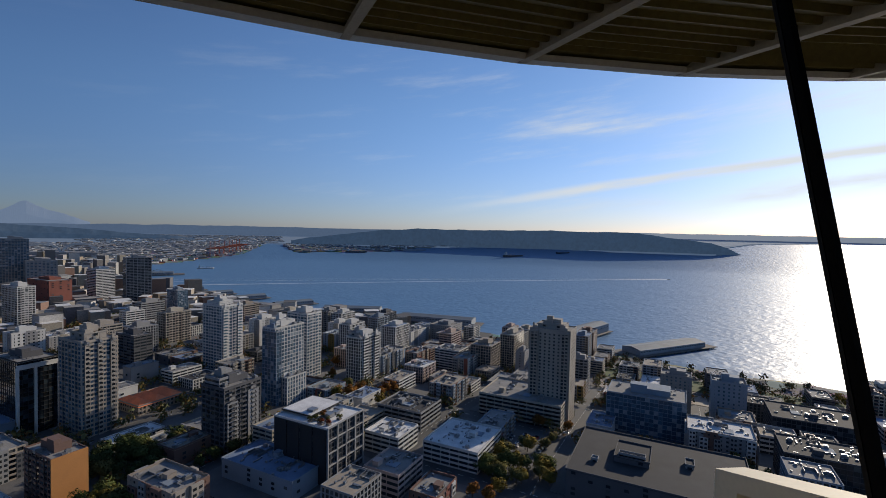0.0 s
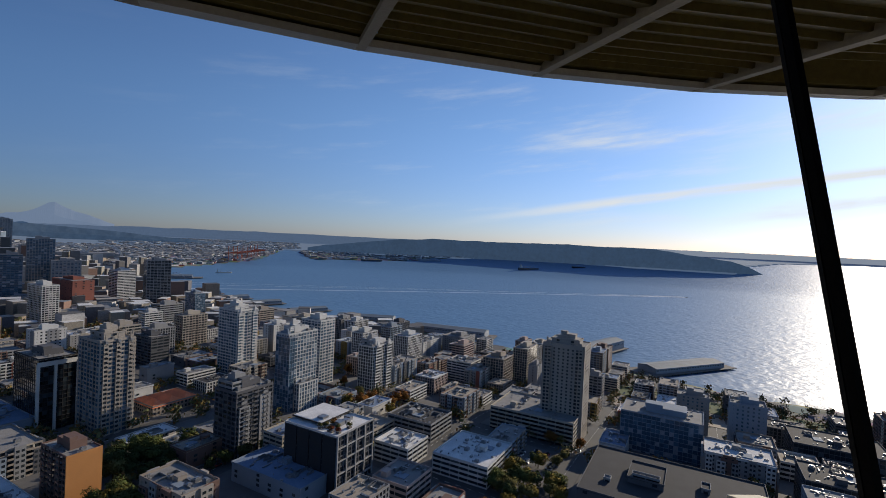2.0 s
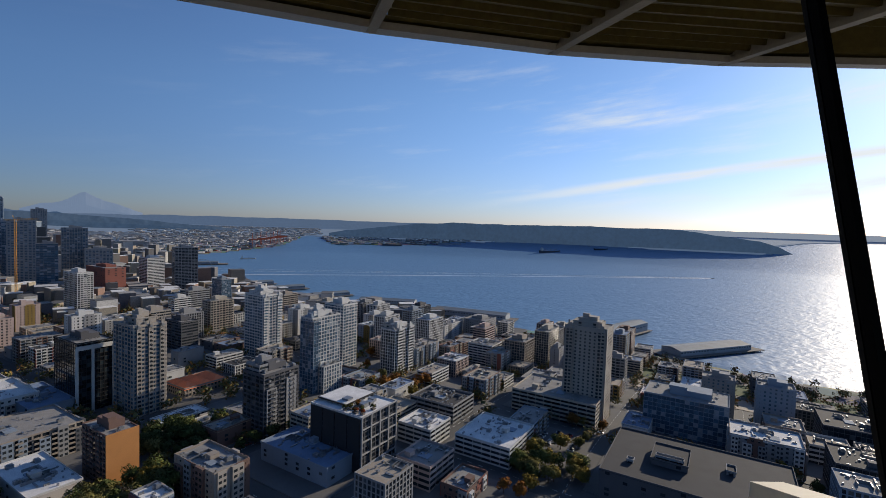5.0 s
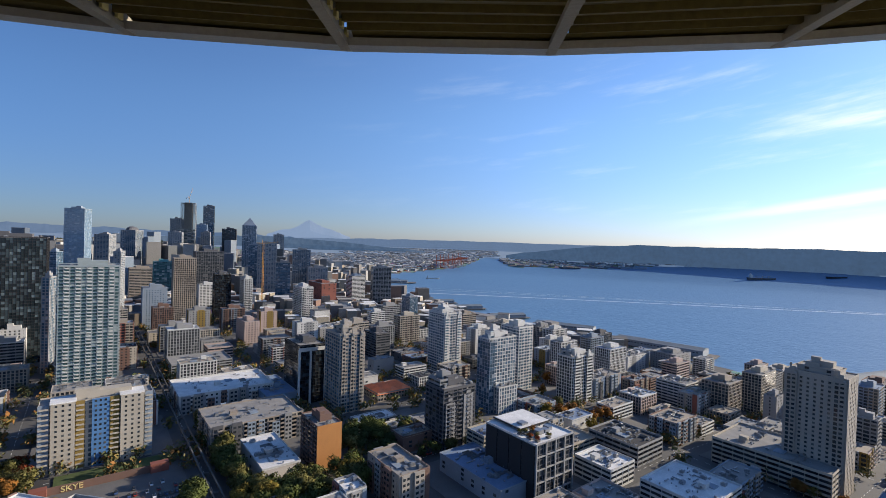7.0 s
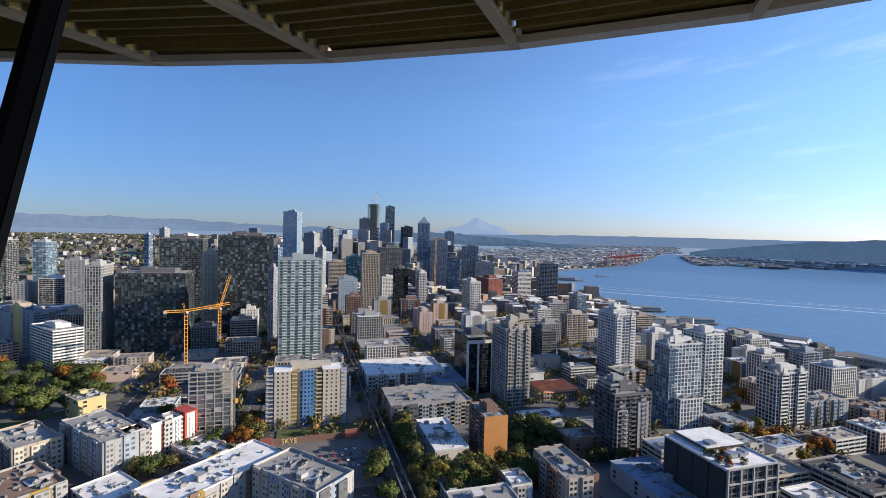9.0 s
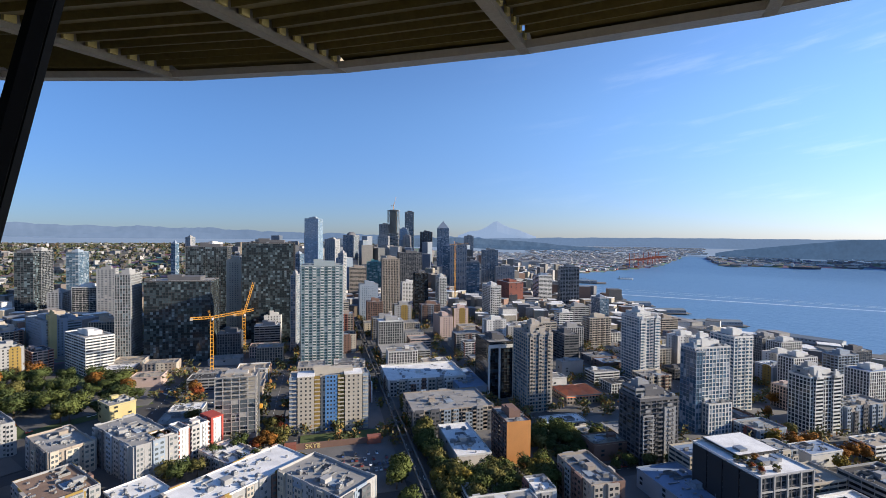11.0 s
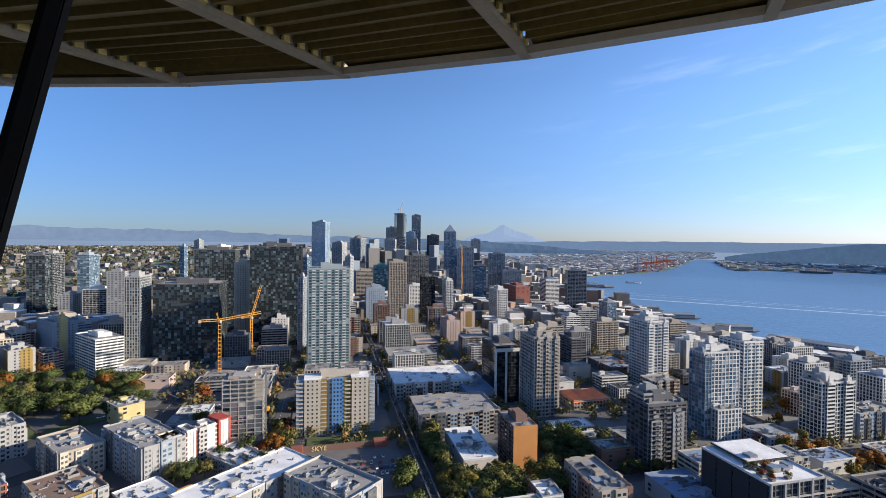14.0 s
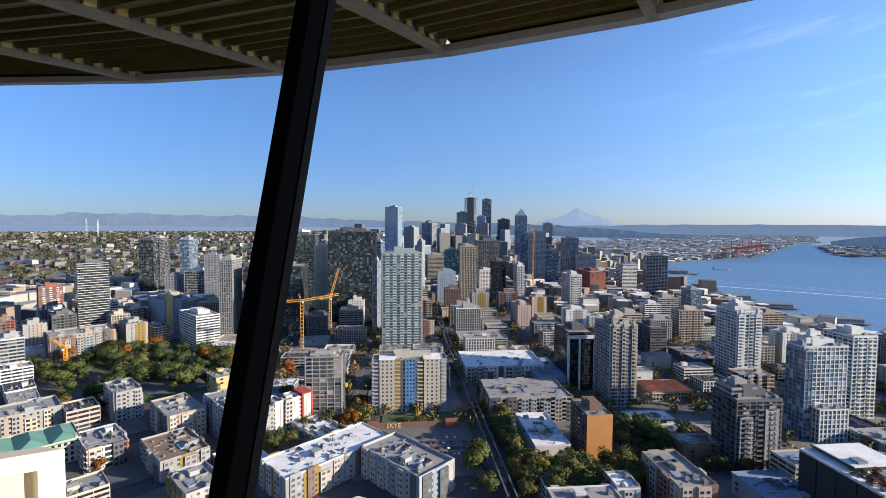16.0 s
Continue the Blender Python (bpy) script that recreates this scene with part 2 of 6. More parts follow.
def land_mat():
    """Bare ground near by, woods, roofs and streets as small patches far off."""
    m = bpy.data.materials.new("land")
    m.use_nodes = True
    n, l = m.node_tree.nodes, m.node_tree.links
    p = n["Principled BSDF"]
    p.inputs["Roughness"].default_value = 0.95
    geo = n.new("ShaderNodeNewGeometry")
    a, v = n.new("ShaderNodeTexNoise"), n.new("ShaderNodeTexVoronoi")
    a.inputs["Scale"].default_value, a.inputs["Detail"].default_value = 0.006, 6
    v.inputs["Scale"].default_value = 0.035
    for t in (a, v):
        l.new(geo.outputs["Position"], t.inputs["Vector"])
    ramp = n.new("ShaderNodeValToRGB")
    e = ramp.color_ramp.elements
    e[0].position, e[0].color = 0.35, (.035, .045, .03, 1)
    e[1].position, e[1].color = 0.7, (.085, .085, .08, 1)
    l.new(a.outputs["Fac"], ramp.inputs[0])
    mix = n.new("ShaderNodeMix")
    mix.data_type = 'RGBA'
    mix.inputs[0].default_value = 0.12
    l.new(ramp.outputs[0], mix.inputs[6])
    l.new(v.outputs["Color"], mix.inputs[7])
    l.new(mix.outputs[2], p.inputs["Base Color"])
    return m


M["water"], M["land"] = water_mat(), land_mat()
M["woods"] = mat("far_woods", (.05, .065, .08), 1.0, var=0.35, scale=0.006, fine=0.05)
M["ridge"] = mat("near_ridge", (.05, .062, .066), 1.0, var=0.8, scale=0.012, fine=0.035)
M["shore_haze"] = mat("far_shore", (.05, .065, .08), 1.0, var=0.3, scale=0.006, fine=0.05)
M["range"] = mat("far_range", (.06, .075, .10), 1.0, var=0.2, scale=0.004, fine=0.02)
# haze painted as emission: the distance glows with the air's light
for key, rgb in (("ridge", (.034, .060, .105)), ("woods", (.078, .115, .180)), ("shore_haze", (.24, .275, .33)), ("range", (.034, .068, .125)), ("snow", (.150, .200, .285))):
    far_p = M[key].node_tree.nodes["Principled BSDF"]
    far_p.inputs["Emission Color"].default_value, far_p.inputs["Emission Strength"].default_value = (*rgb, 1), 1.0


# ---- mesh helpers ----
BOX_F = np.array(((0, 3, 2, 1), (4, 5, 6, 7), (0, 1, 5, 4), (1, 2, 6, 5), (2, 3, 7, 6), (3, 0, 4, 7)))
BOX_V = np.array(((-1, -1, 0), (1, -1, 0), (1, 1, 0), (-1, 1, 0), (-1, -1, 1), (1, -1, 1), (1, 1, 1), (-1, 1, 1)), float) * (0.5, 0.5, 1)


def boxes(name, bs, m, bend=None):
    """One mesh of boxes, each (x, y, foot, width, depth, height) or with a turn in degrees as a seventh number."""
    bs = [tuple(b) + (0,) * (7 - len(b)) for b in bs]
    a = np.array(bs, float).reshape(-1, 7)
    v = BOX_V[None] * a[:, None, 3:6]
    c, s = np.cos(np.radians(-a[:, 6]))[:, None], np.sin(np.radians(-a[:, 6]))[:, None]
    v = np.stack((v[..., 0] * c - v[..., 1] * s, v[..., 0] * s + v[..., 1] * c, v[..., 2]), -1) + a[:, None, :3]
    v = v.reshape(-1, 3)
    if bend:
        v = bend(v)
    f = (BOX_F[None] + 8 * np.arange(len(a))[:, None, None]).reshape(-1, 4)
    me = bpy.data.meshes.new(name)
    me.from_pydata(v.tolist(), [], f.tolist())
    me.materials.append(m)
    return me


def panes_of(name, bs, m):
    """One mesh of thin upright panes, each given as a box whose thin side faces out."""
    v, f = [], []
    for x, y, z, w, d, h in bs:
        for e in (-1, 1):
            k = len(v)
            if d < w:
                v += [(x - w / 2 * e, y - d / 2 * -e, z), (x + w / 2 * e, y - d / 2 * -e, z), (x + w / 2 * e, y - d / 2 * -e, z + h), (x - w / 2 * e, y - d / 2 * -e, z + h)]
            else:
                v += [(x + w / 2 * e, y - d / 2 * e, z), (x + w / 2 * e, y + d / 2 * e, z), (x + w / 2 * e, y + d / 2 * e, z + h), (x + w / 2 * e, y - d / 2 * e, z + h)]
            f.append((k, k + 1, k + 2, k + 3) if d >= w else (k + 3, k + 2, k + 1, k))
    return mesh_of(name, v, f, m)


def mesh_of(name, verts, faces, m, smooth=False):
    me = bpy.data.meshes.new(name)
    me.from_pydata([tuple(v) for v in verts], [], [tuple(f) for f in faces])
    me.materials.append(m)
    if smooth:
        me.shade_smooth()
    return me


def part(name, me, parent, at=(0, 0, 0), label="", turn=0, kind=""):
    ob = new(name, me)
    ob.parent = parent
    ob.matrix_basis = pose(*at, 0, 0, -turn)
    return tagged(ob, label, kind=kind)


def thing(name, x, y, z, az, label, category, group=""):
    ob = new(name)
    ob.matrix_basis = pose(x, y, z, 0, 0, -az)
    return tagged(ob, label, category, group)


# East shore of the bay, harbour mouth, far shore and headland, then the open sound (metres, x east, y north of the tower)
BAY = np.array([(-3000, 2200), (-1500, 300), (-1000, -150), (-646, -440), (-520, -560), (-295, -840), (-60, -1070),
                (120, -1210), (445, -1500), (600, -1750), (720, -2200), (830, -2500), (588, -3650), (724, -6100),
                (560, -6100), (264, -3990), (-109, -4170), (-800, -4500), (-1000, -5300), (-2230, -6120), (-2960, -5400),
                (-3440, -4410), (-3900, -4100), (-4300, -4300), (-6700, -6700), (-14000, -12500),
                (-40000, -25000), (-40000, 30000)], float)
SEA = -38.0
EYE = np.array((1.5, -14.4, 151.9))


def shore(x, y):
    """Distance to the waterline in metres, above zero on land, below zero in the bay."""
    x, y = np.asarray(x, float), np.asarray(y, float)
    best, inside = np.full(x.shape, 1e12), np.zeros(x.shape, bool)
    for (ax, ay), (bx, by) in zip(BAY, np.roll(BAY, -1, 0)):
        dx, dy = bx - ax, by - ay
        s = np.clip(((x - ax) * dx + (y - ay) * dy) / (dx * dx + dy * dy), 0, 1)
        best = np.minimum(best, (x - ax - s * dx) ** 2 + (y - ay - s * dy) ** 2)
        cross = (ay > y) != (by > y)
        inside ^= cross & (x < ax + (y - ay) / (dy if dy else 1e-9) * dx)
    return np.where(inside, -1, 1) * np.sqrt(best)


def ease(v, a, b):
    s = np.clip((v - a) / (b - a), 0, 1)
    return s * s * (3 - 2 * s)


def gz(x, y, d=None):
    """Height of the ground."""
    x, y = np.asarray(x, float), np.asarray(y, float)
    d = shore(x, y) if d is None else d
    r = np.hypot(x, y)
    az = np.degrees(np.arctan2(x, y)) % 360
    city = 35.0 * ease(d, 0, 520) - 35
    east = ease(x * 0.97 - y * 0.25, 900, 2700) * ease(160 - az, 0, 22) * 98 * (1 - ease(r, 3000, 4600))
    flats = ease(r, 2300, 2900) * ease(az, 146, 154)
    z = city * (1 - flats) + (-34.5 + 1.5 * ease(d, 0, 60)) * flats + east * (1 - 0.7 * flats)
    z = np.maximum(z, SEA + 2.2)
    return np.where(d > 0, z * ease(d, -1, 6) + (SEA + 0.5) * (1 - ease(d, -1, 6)), SEA - 12)


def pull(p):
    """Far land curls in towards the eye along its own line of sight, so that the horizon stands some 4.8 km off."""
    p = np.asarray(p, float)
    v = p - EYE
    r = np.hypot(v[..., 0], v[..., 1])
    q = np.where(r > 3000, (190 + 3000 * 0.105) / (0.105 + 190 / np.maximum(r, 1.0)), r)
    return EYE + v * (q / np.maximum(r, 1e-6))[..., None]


# ---- ground, water, far land ----


def polar(name, height, radii, azs, m, kind="structure", label="", smooth=True):
    a, r = np.meshgrid(np.radians(azs), radii, indexing="ij")
    x, y = r * np.sin(a), r * np.cos(a)
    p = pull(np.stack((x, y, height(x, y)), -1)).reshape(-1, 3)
    na, nr = a.shape
    i = np.arange(na - 1)[:, None] * nr + np.arange(nr - 1)[None]
    f = np.stack((i, i + nr, i + nr + 1, i + 1), -1).reshape(-1, 4)[:, ::-1]
    me = mesh_of(name, p.tolist(), f.tolist(), m, smooth)
    return tagged(new(name, me), label, kind=kind)


near_r = np.concatenate((np.arange(0.5, 900, 15), np.arange(900, 2600, 30), np.geomspace(2600, 5600, 30)))
ground = polar("ground", gz, near_r, np.arange(0, 360.01, 0.6), M["land"], label="city ground that slopes down to the bay")
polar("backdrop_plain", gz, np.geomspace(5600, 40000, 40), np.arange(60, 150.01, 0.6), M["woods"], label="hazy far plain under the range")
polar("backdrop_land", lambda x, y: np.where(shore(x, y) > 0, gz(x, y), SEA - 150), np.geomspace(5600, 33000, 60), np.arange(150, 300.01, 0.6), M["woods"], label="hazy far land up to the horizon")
sea_r = np.concatenate((np.linspace(500, 2600, 30), np.geomspace(2601, 60000, 70)))
water = polar("water", lambda x, y: np.where(shore(x, y) > 45, SEA - 30, SEA), sea_r, np.arange(0, 360.01, 0.6), M["water"], label="blue rippled water of the bay")
water_n = []
for v in water.data.vertices:
    away = Vector((v.co.x - EYE[0], v.co.y - EYE[1], 0))
    lean = radians(5) * float(ease(away.length, 2800, 3300))
    away.normalize()
    water_n.append(tuple(away * math.sin(lean) + Vector((0, 0, -math.cos(lean)))))
water.data.normals_split_custom_set_from_vertices(water_n)


def ring(name, az0, az1, dist, low, tops, m, step=0.15, rough=0.0, seed=0):
    """A far range of hills: a solid ridge that stands on the rim of the land. tops: bearing and height in degrees."""
    az = np.arange(az0, az1 + step / 2, step)
    top = np.interp(az, [t[0] for t in tops], [t[1] for t in tops])
    rng = np.random.default_rng(seed)
    for k, s in ((23, 1.0), (57, 0.5), (131, 0.28)):
        n = max(int((az1 - az0) * k / 40), 4)
        top = top + rough * s * np.interp(az, np.linspace(az0, az1, n), rng.uniform(-1, 1, n))
    a = np.radians(az)
    verts, faces = [], []
    for q, d in ((0.0, 0), (0.55, 15), (1.0, 35), (0.3, 60)):
        el = np.radians(low + (top - low) * q)
        for ai, ei in zip(a, el):
            verts.append((EYE[0] + (dist + d) * math.sin(ai), EYE[1] + (dist + d) * math.cos(ai), EYE[2] + (dist + d) * math.tan(ei)))
    n = len(az)
    for j in range(3):
        for i in range(n - 1):
            faces.append((j * n + i, j * n + i + 1, (j + 1) * n + i + 1, (j + 1) * n + i))
    return tagged(new(name, mesh_of(name, verts, faces, m)), kind="structure")


tagged(ring("backdrop_east", 60, 152, 4862, -0.9, ((60, .5), (90, .65), (94, .75), (98, 1.0), (103, 1.05), (108, .85), (113, 1.0), (121, .8), (128, .5), (140, .2), (152, .05)), M["range"], rough=0.14, seed=3), "mountain range on the horizon in painted blue haze")
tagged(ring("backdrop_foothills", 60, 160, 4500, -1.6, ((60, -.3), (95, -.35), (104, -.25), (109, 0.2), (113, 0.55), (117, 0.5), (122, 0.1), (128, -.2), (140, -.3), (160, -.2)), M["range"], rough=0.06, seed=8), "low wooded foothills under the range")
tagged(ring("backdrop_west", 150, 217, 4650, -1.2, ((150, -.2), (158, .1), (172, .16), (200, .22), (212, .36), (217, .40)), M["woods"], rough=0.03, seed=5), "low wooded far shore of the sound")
tagged(ring("backdrop_sound", 217, 300, 4650, -1.2, ((217, .40), (222, .36), (232, .32), (240, .30), (300, .28)), M["shore_haze"], rough=0.03, seed=6), "far shore paled by painted sun haze")
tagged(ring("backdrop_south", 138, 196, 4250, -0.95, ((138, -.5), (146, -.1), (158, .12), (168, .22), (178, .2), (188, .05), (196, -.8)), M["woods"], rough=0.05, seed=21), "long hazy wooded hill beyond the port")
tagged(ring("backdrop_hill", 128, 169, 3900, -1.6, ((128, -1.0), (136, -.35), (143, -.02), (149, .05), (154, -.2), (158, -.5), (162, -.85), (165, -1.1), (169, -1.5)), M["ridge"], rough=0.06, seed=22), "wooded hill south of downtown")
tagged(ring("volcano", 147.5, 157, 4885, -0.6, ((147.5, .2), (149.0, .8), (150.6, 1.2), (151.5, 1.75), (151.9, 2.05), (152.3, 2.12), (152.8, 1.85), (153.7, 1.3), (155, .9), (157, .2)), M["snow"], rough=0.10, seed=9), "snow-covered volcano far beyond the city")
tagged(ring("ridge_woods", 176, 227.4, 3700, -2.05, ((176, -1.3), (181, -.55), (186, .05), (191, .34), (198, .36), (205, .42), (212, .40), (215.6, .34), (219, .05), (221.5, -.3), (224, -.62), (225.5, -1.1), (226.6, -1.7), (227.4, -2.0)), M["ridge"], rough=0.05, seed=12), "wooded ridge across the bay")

# ---- the lookout: overhang, posts, fins, room ----
SPOKES, RIM, SOFFIT_Z, CONE = 48, 21.0, 154.50, 0.145


def spoke(az, r, z):
    return (r * math.sin(radians(az)), r * math.cos(radians(az)), z)


overhang = thing("roof_overhang", 0, 0, 0, 0, "dark corrugated soffit with pale radial ribs and rim", "roof")


def soffit_panel(az0, az1):
    """One bay of ribbed metal sheet between two spokes."""
    verts, faces, r = [], [], 14.6
    prof, step = [], 0.33
    while r < 20.4:
        prof += [(r, 0.015), (r + step * 0.96, 0.10)]
        r += step
    prof.append((20.86, 0.015))
    for rr, up in prof:
        for az in (az0, az1):
            verts.append(spoke(az, rr, SOFFIT_Z + up - (RIM - rr) * CONE))
    for i in range(len(prof) - 1):
        faces.append((2 * i, 2 * i + 1, 2 * i + 3, 2 * i + 2))
    return mesh_of("soffit_panel", verts, faces, M["soffit"])


def coned(v):
    """Lets the underside fall towards the room."""
    return v - np.stack((v[:, 0] * 0, v[:, 0] * 0, (RIM - np.hypot(v[:, 0], v[:, 1])) * CONE), -1)


panel0 = soffit_panel(-3.75 + 0.34, 3.75)
# yellow strips in the flute ends above each rib: light in the gaps, painted
notch_light0 = boxes("notch_light_strips", [(.075, 14.84 + .33 * i, .012, .035, .13, .085) for i in range(18)], M["notch_light"], coned)
rib0 = boxes("rib", [(0, 17.65, -0.06, 0.13, 6.5, 0.07), (0, 17.65, 0.01, 0.05, 6.5, 0.14)], M["rib"], coned)
half = RIM * math.tan(radians(3.75))
fascia0 = mesh_of("fascia", [(-half, RIM, 0.0), (half, RIM, 0.0), (half, RIM, 0.30), (-half, RIM, 0.30), (-half * .98, RIM - .42, -0.085), (half * .98, RIM - .42, -0.085),
                             (half * .978, RIM - .46, 0.0), (-half * .978, RIM - .46, 0.0)], [(0, 3, 2, 1), (0, 1, 5, 4), (4, 5, 6, 7)][::-1], M["fascia"])
for k in range(SPOKES):
    az = 173.6 + 7.5 * k
    part("rib", rib0, overhang, (0, 0, SOFFIT_Z), turn=az)
    part("closure_strip", notch_light0, overhang, (0, 0, SOFFIT_Z), turn=az, kind="stuff")
    part("soffit_panel", panel0, overhang, turn=az + 3.75)
    part("fascia", fascia0, overhang, (0, 0, SOFFIT_Z - 0.03), turn=az + 3.75)


def disc(r0, r1, z0, z1, n=96):
    """A flat ring with thickness."""
    verts, faces = [], []
    for i in range(n):
        for r, z in ((r0, z0), (r1, z0), (r1, z1), (r0, z1)):
            verts.append(spoke(360 * i / n, r, z))
    for i in range(n):
        j = (i + 1) % n
        for q in range(4):
            faces.append((4 * i + q, 4 * j + q, 4 * j + (q + 1) % 4, 4 * i + (q + 1) % 4))
    return verts, faces


part("roof_deck", mesh_of("roof_deck", *disc(0.3, 20.9, 154.80, 154.98), M["fascia"]), overhang)
tagged(new("ceiling", mesh_of("ceiling", *disc(0.3, 14.7, 153.56, 153.66), M["room"])), "dark ceiling of the lookout room", kind="structure")
tagged(new("floor", mesh_of("floor", *disc(0.3, 14.65, 150.1, 150.3), M["carpet"])), "dark carpeted floor of the lookout room", kind="structure")
tagged(new("wall_core", mesh_of("wall_core", *disc(8.8, 9.0, 150.3, 153.56), M["room"])), "dark core wall of the lookout room", kind="structure")


def window_post(az):
    ob = thing("window_post", 0, 0, 0, az, "black leaning window post with grey side", "post", "window posts")
    def lean(name, w0, w1, d0, d1, m, label=""):
        v = [(x, 15.06 + (z - 152) * 0.225 + y, z) for z in (148.6, 154.62) for x, y in ((w0, d0), (w1, d0), (w1, d1), (w0, d1))]
        part(name, mesh_of(name, v, BOX_F.tolist(), m), ob, label=label)
    lean("inner_bar", -0.014, 0.014, -0.018, 0.005, M["post"])
    lean("glazing_strip", -0.007, 0.007, 0.005, 0.010, M["rubber"])
    lean("outer_cap", -0.012, 0.012, 0.010, 0.022, M["postface"], "grey outer cap")
    return ob


post0 = window_post(167.0)
for k in range(1, 43):
    copy_thing(post0, pose(0, 0, 0, 0, 0, -(167.0 + 8.3 * k)))


def outrigger(az):
    """A cream box beam that slopes out and down under the windows, its sides sunk between raised edges."""
    ob = thing("outrigger_beam", 0, 0, 0, az, "cream painted steel outrigger beam with recessed sides", "beam", "outrigger beams")
    tip, z, n, h, w = 19.1, 148.72, 4.5, 1.7, 0.42
    def slope(v):
        return v + np.stack((v[:, 0] * 0, v[:, 0] * 0, (tip - v[:, 1]) * 0.33), -1)
    part("web", boxes("web", [(0, tip - n / 2 - .25, z - h + .2, w - .2, n - .5, h - .4)], M["finback"], slope), ob, label="recessed ochre web")
    part("top_flange", boxes("top_flange", [(0, tip - n / 2, z - .24, w, n, .24)], M["finpaint"], slope), ob)
    part("bottom_flange", boxes("bottom_flange", [(0, tip - n / 2, z - h, w, n, .2)], M["finpaint"], slope), ob)
    part("end_plate", boxes("end_plate", [(0, tip - .2, z - h + .2, w, .4, h - .44)], M["finpaint"], slope), ob)
    return ob


beam0 = outrigger(188)
for k in range(1, 24):
    copy_thing(beam0, pose(0, 0, 0, 0, 0, -(188 + 15 * k)))
tagged(new("wall_parapet", mesh_of("wall_parapet", *disc(14.35, 14.64, 146.5, 150.08), M["room"])), "dark outer wall under the windows", kind="structure")

tower_base = thing("observation_tower", 0, 0, 0, 0, "slender pale tower shaft that carries the lookout", "tower")
part("shaft", mesh_of("shaft", *disc(2.2, 3.6, -2, 150.1, 24), M["fascia"]), tower_base)
for k in range(3):
    part("leg", boxes("leg", [(0, 0, -2, 2.4, 1.6, 148.6)], M["fascia"]), tower_base, spoke(50 + 120 * k, 6.2, 0), turn=50 + 120 * k)
part("lower_deck", mesh_of("lower_deck", *disc(3.6, 14.6, 146.1, 146.5), M["fascia"]), tower_base)

# ---- buildings ----
FLOOR = 3.2
ROOF_UNITS = [boxes("roof_unit", [(0, 0, 0, 1.9 * s, 1.4 * s, 1.0 * s), (0, 0, 1.0 * s, 1.2 * s, .9 * s, .25 * s)], M["metal"]) for s in (.8, 1.1, 1.4, 1.8)]
PANEL_WIN = boxes("window", [(0, 0, 0, 1.25, .1, 1.35)], M["each_dark_glass"])


def bay_fronts(add, b, w, d, h, fh, n, rng, glass):
    """Projecting bays in a few claddings with paired windows on every floor."""
    tones = rng.choice((("cream", "grey", "darkgrey"), ("lightgrey", "darkgrey", "ochre"), ("white", "grey", "brick"), ("lightgrey", "tan", "brickred"), ("grey", "bluegrey", "darkgrey"), ("beige", "brick", "grey")))
    clad, win = {}, []
    for face in range(4):
        length, depth = (w, d) if face % 2 == 0 else (d, w)
        ca, sa = math.cos(radians(90 * face)), math.sin(radians(90 * face))

        def put(px, out):
            return px * ca + (depth / 2 + out) * sa, px * sa - (depth / 2 + out) * ca
        px = -length / 2 + rng.uniform(.3, 3)
        while px < length / 2 - 4.6:
            bw, out, top = rng.choice((4.2, 5.4, 6.8)), rng.choice((.6, 1.0, 1.5)), h + rng.choice((-fh, .2, 1.1, 1.7))
            bw = min(bw, length / 2 - px)
            cx, cy = put(px + bw / 2, out / 2)
            clad.setdefault(rng.choice(tones), []).append((cx, cy, -4, *((bw, out) if face % 2 == 0 else (out, bw)), top + 4))
            for k in range(n if top > h else n - 1):
                for q in (-.24, .24):
                    cx, cy = put(px + bw * (.5 + q), out + .01)
                    win.append((cx, cy, k * fh + fh * .3, *((bw * .3, .08) if face % 2 == 0 else (.08, bw * .3)), fh * .5))
            px += bw + rng.choice((2.4, 3.6, 5.5))
    for tone, bs in clad.items():
        add("bay_cladding", boxes("bay_cladding", bs, M[tone]), b, label=tone + " cladding of projecting bays", kind="stuff")
    if win:
        add("window", panes_of("windows", win, M["all_" + glass]), b, kind="stuff")


def roof_clutter(rng, w, d, top, count):
    """Vents, hatches, ducts, condensers and screens on a flat roof."""
    out = []
    for _ in range(min(count, 34)):
        ux, uy, kind = rng.uniform(-.45, .45) * w, rng.uniform(-.45, .45) * d, rng.random()
        if kind < .55:
            s = rng.uniform(.3, 1.1)
            out.append((ux, uy, top, s, s * rng.uniform(.7, 1.4), rng.uniform(.4, 1.3)))
        elif kind < .8:
            run = rng.uniform(2, 6)
            out.append((ux * .7, uy * .7, top + .15, *((run, .7) if rng.random() < .5 else (.7, run)), .6))
        elif kind < .93:
            out += [(ux + .9 * i, uy, top, .7, .8, 1.0) for i in (-1, 0, 1)]
        else:
            e = rng.uniform(2.2, 3.4)
            out += [(ux * .7, uy * .7 + e, top, 2 * e, .15, 1.7), (ux * .7, uy * .7 - e, top, 2 * e, .15, 1.7), (ux * .7 + e, uy * .7, top, .15, 2 * e, 1.7)]
    return out


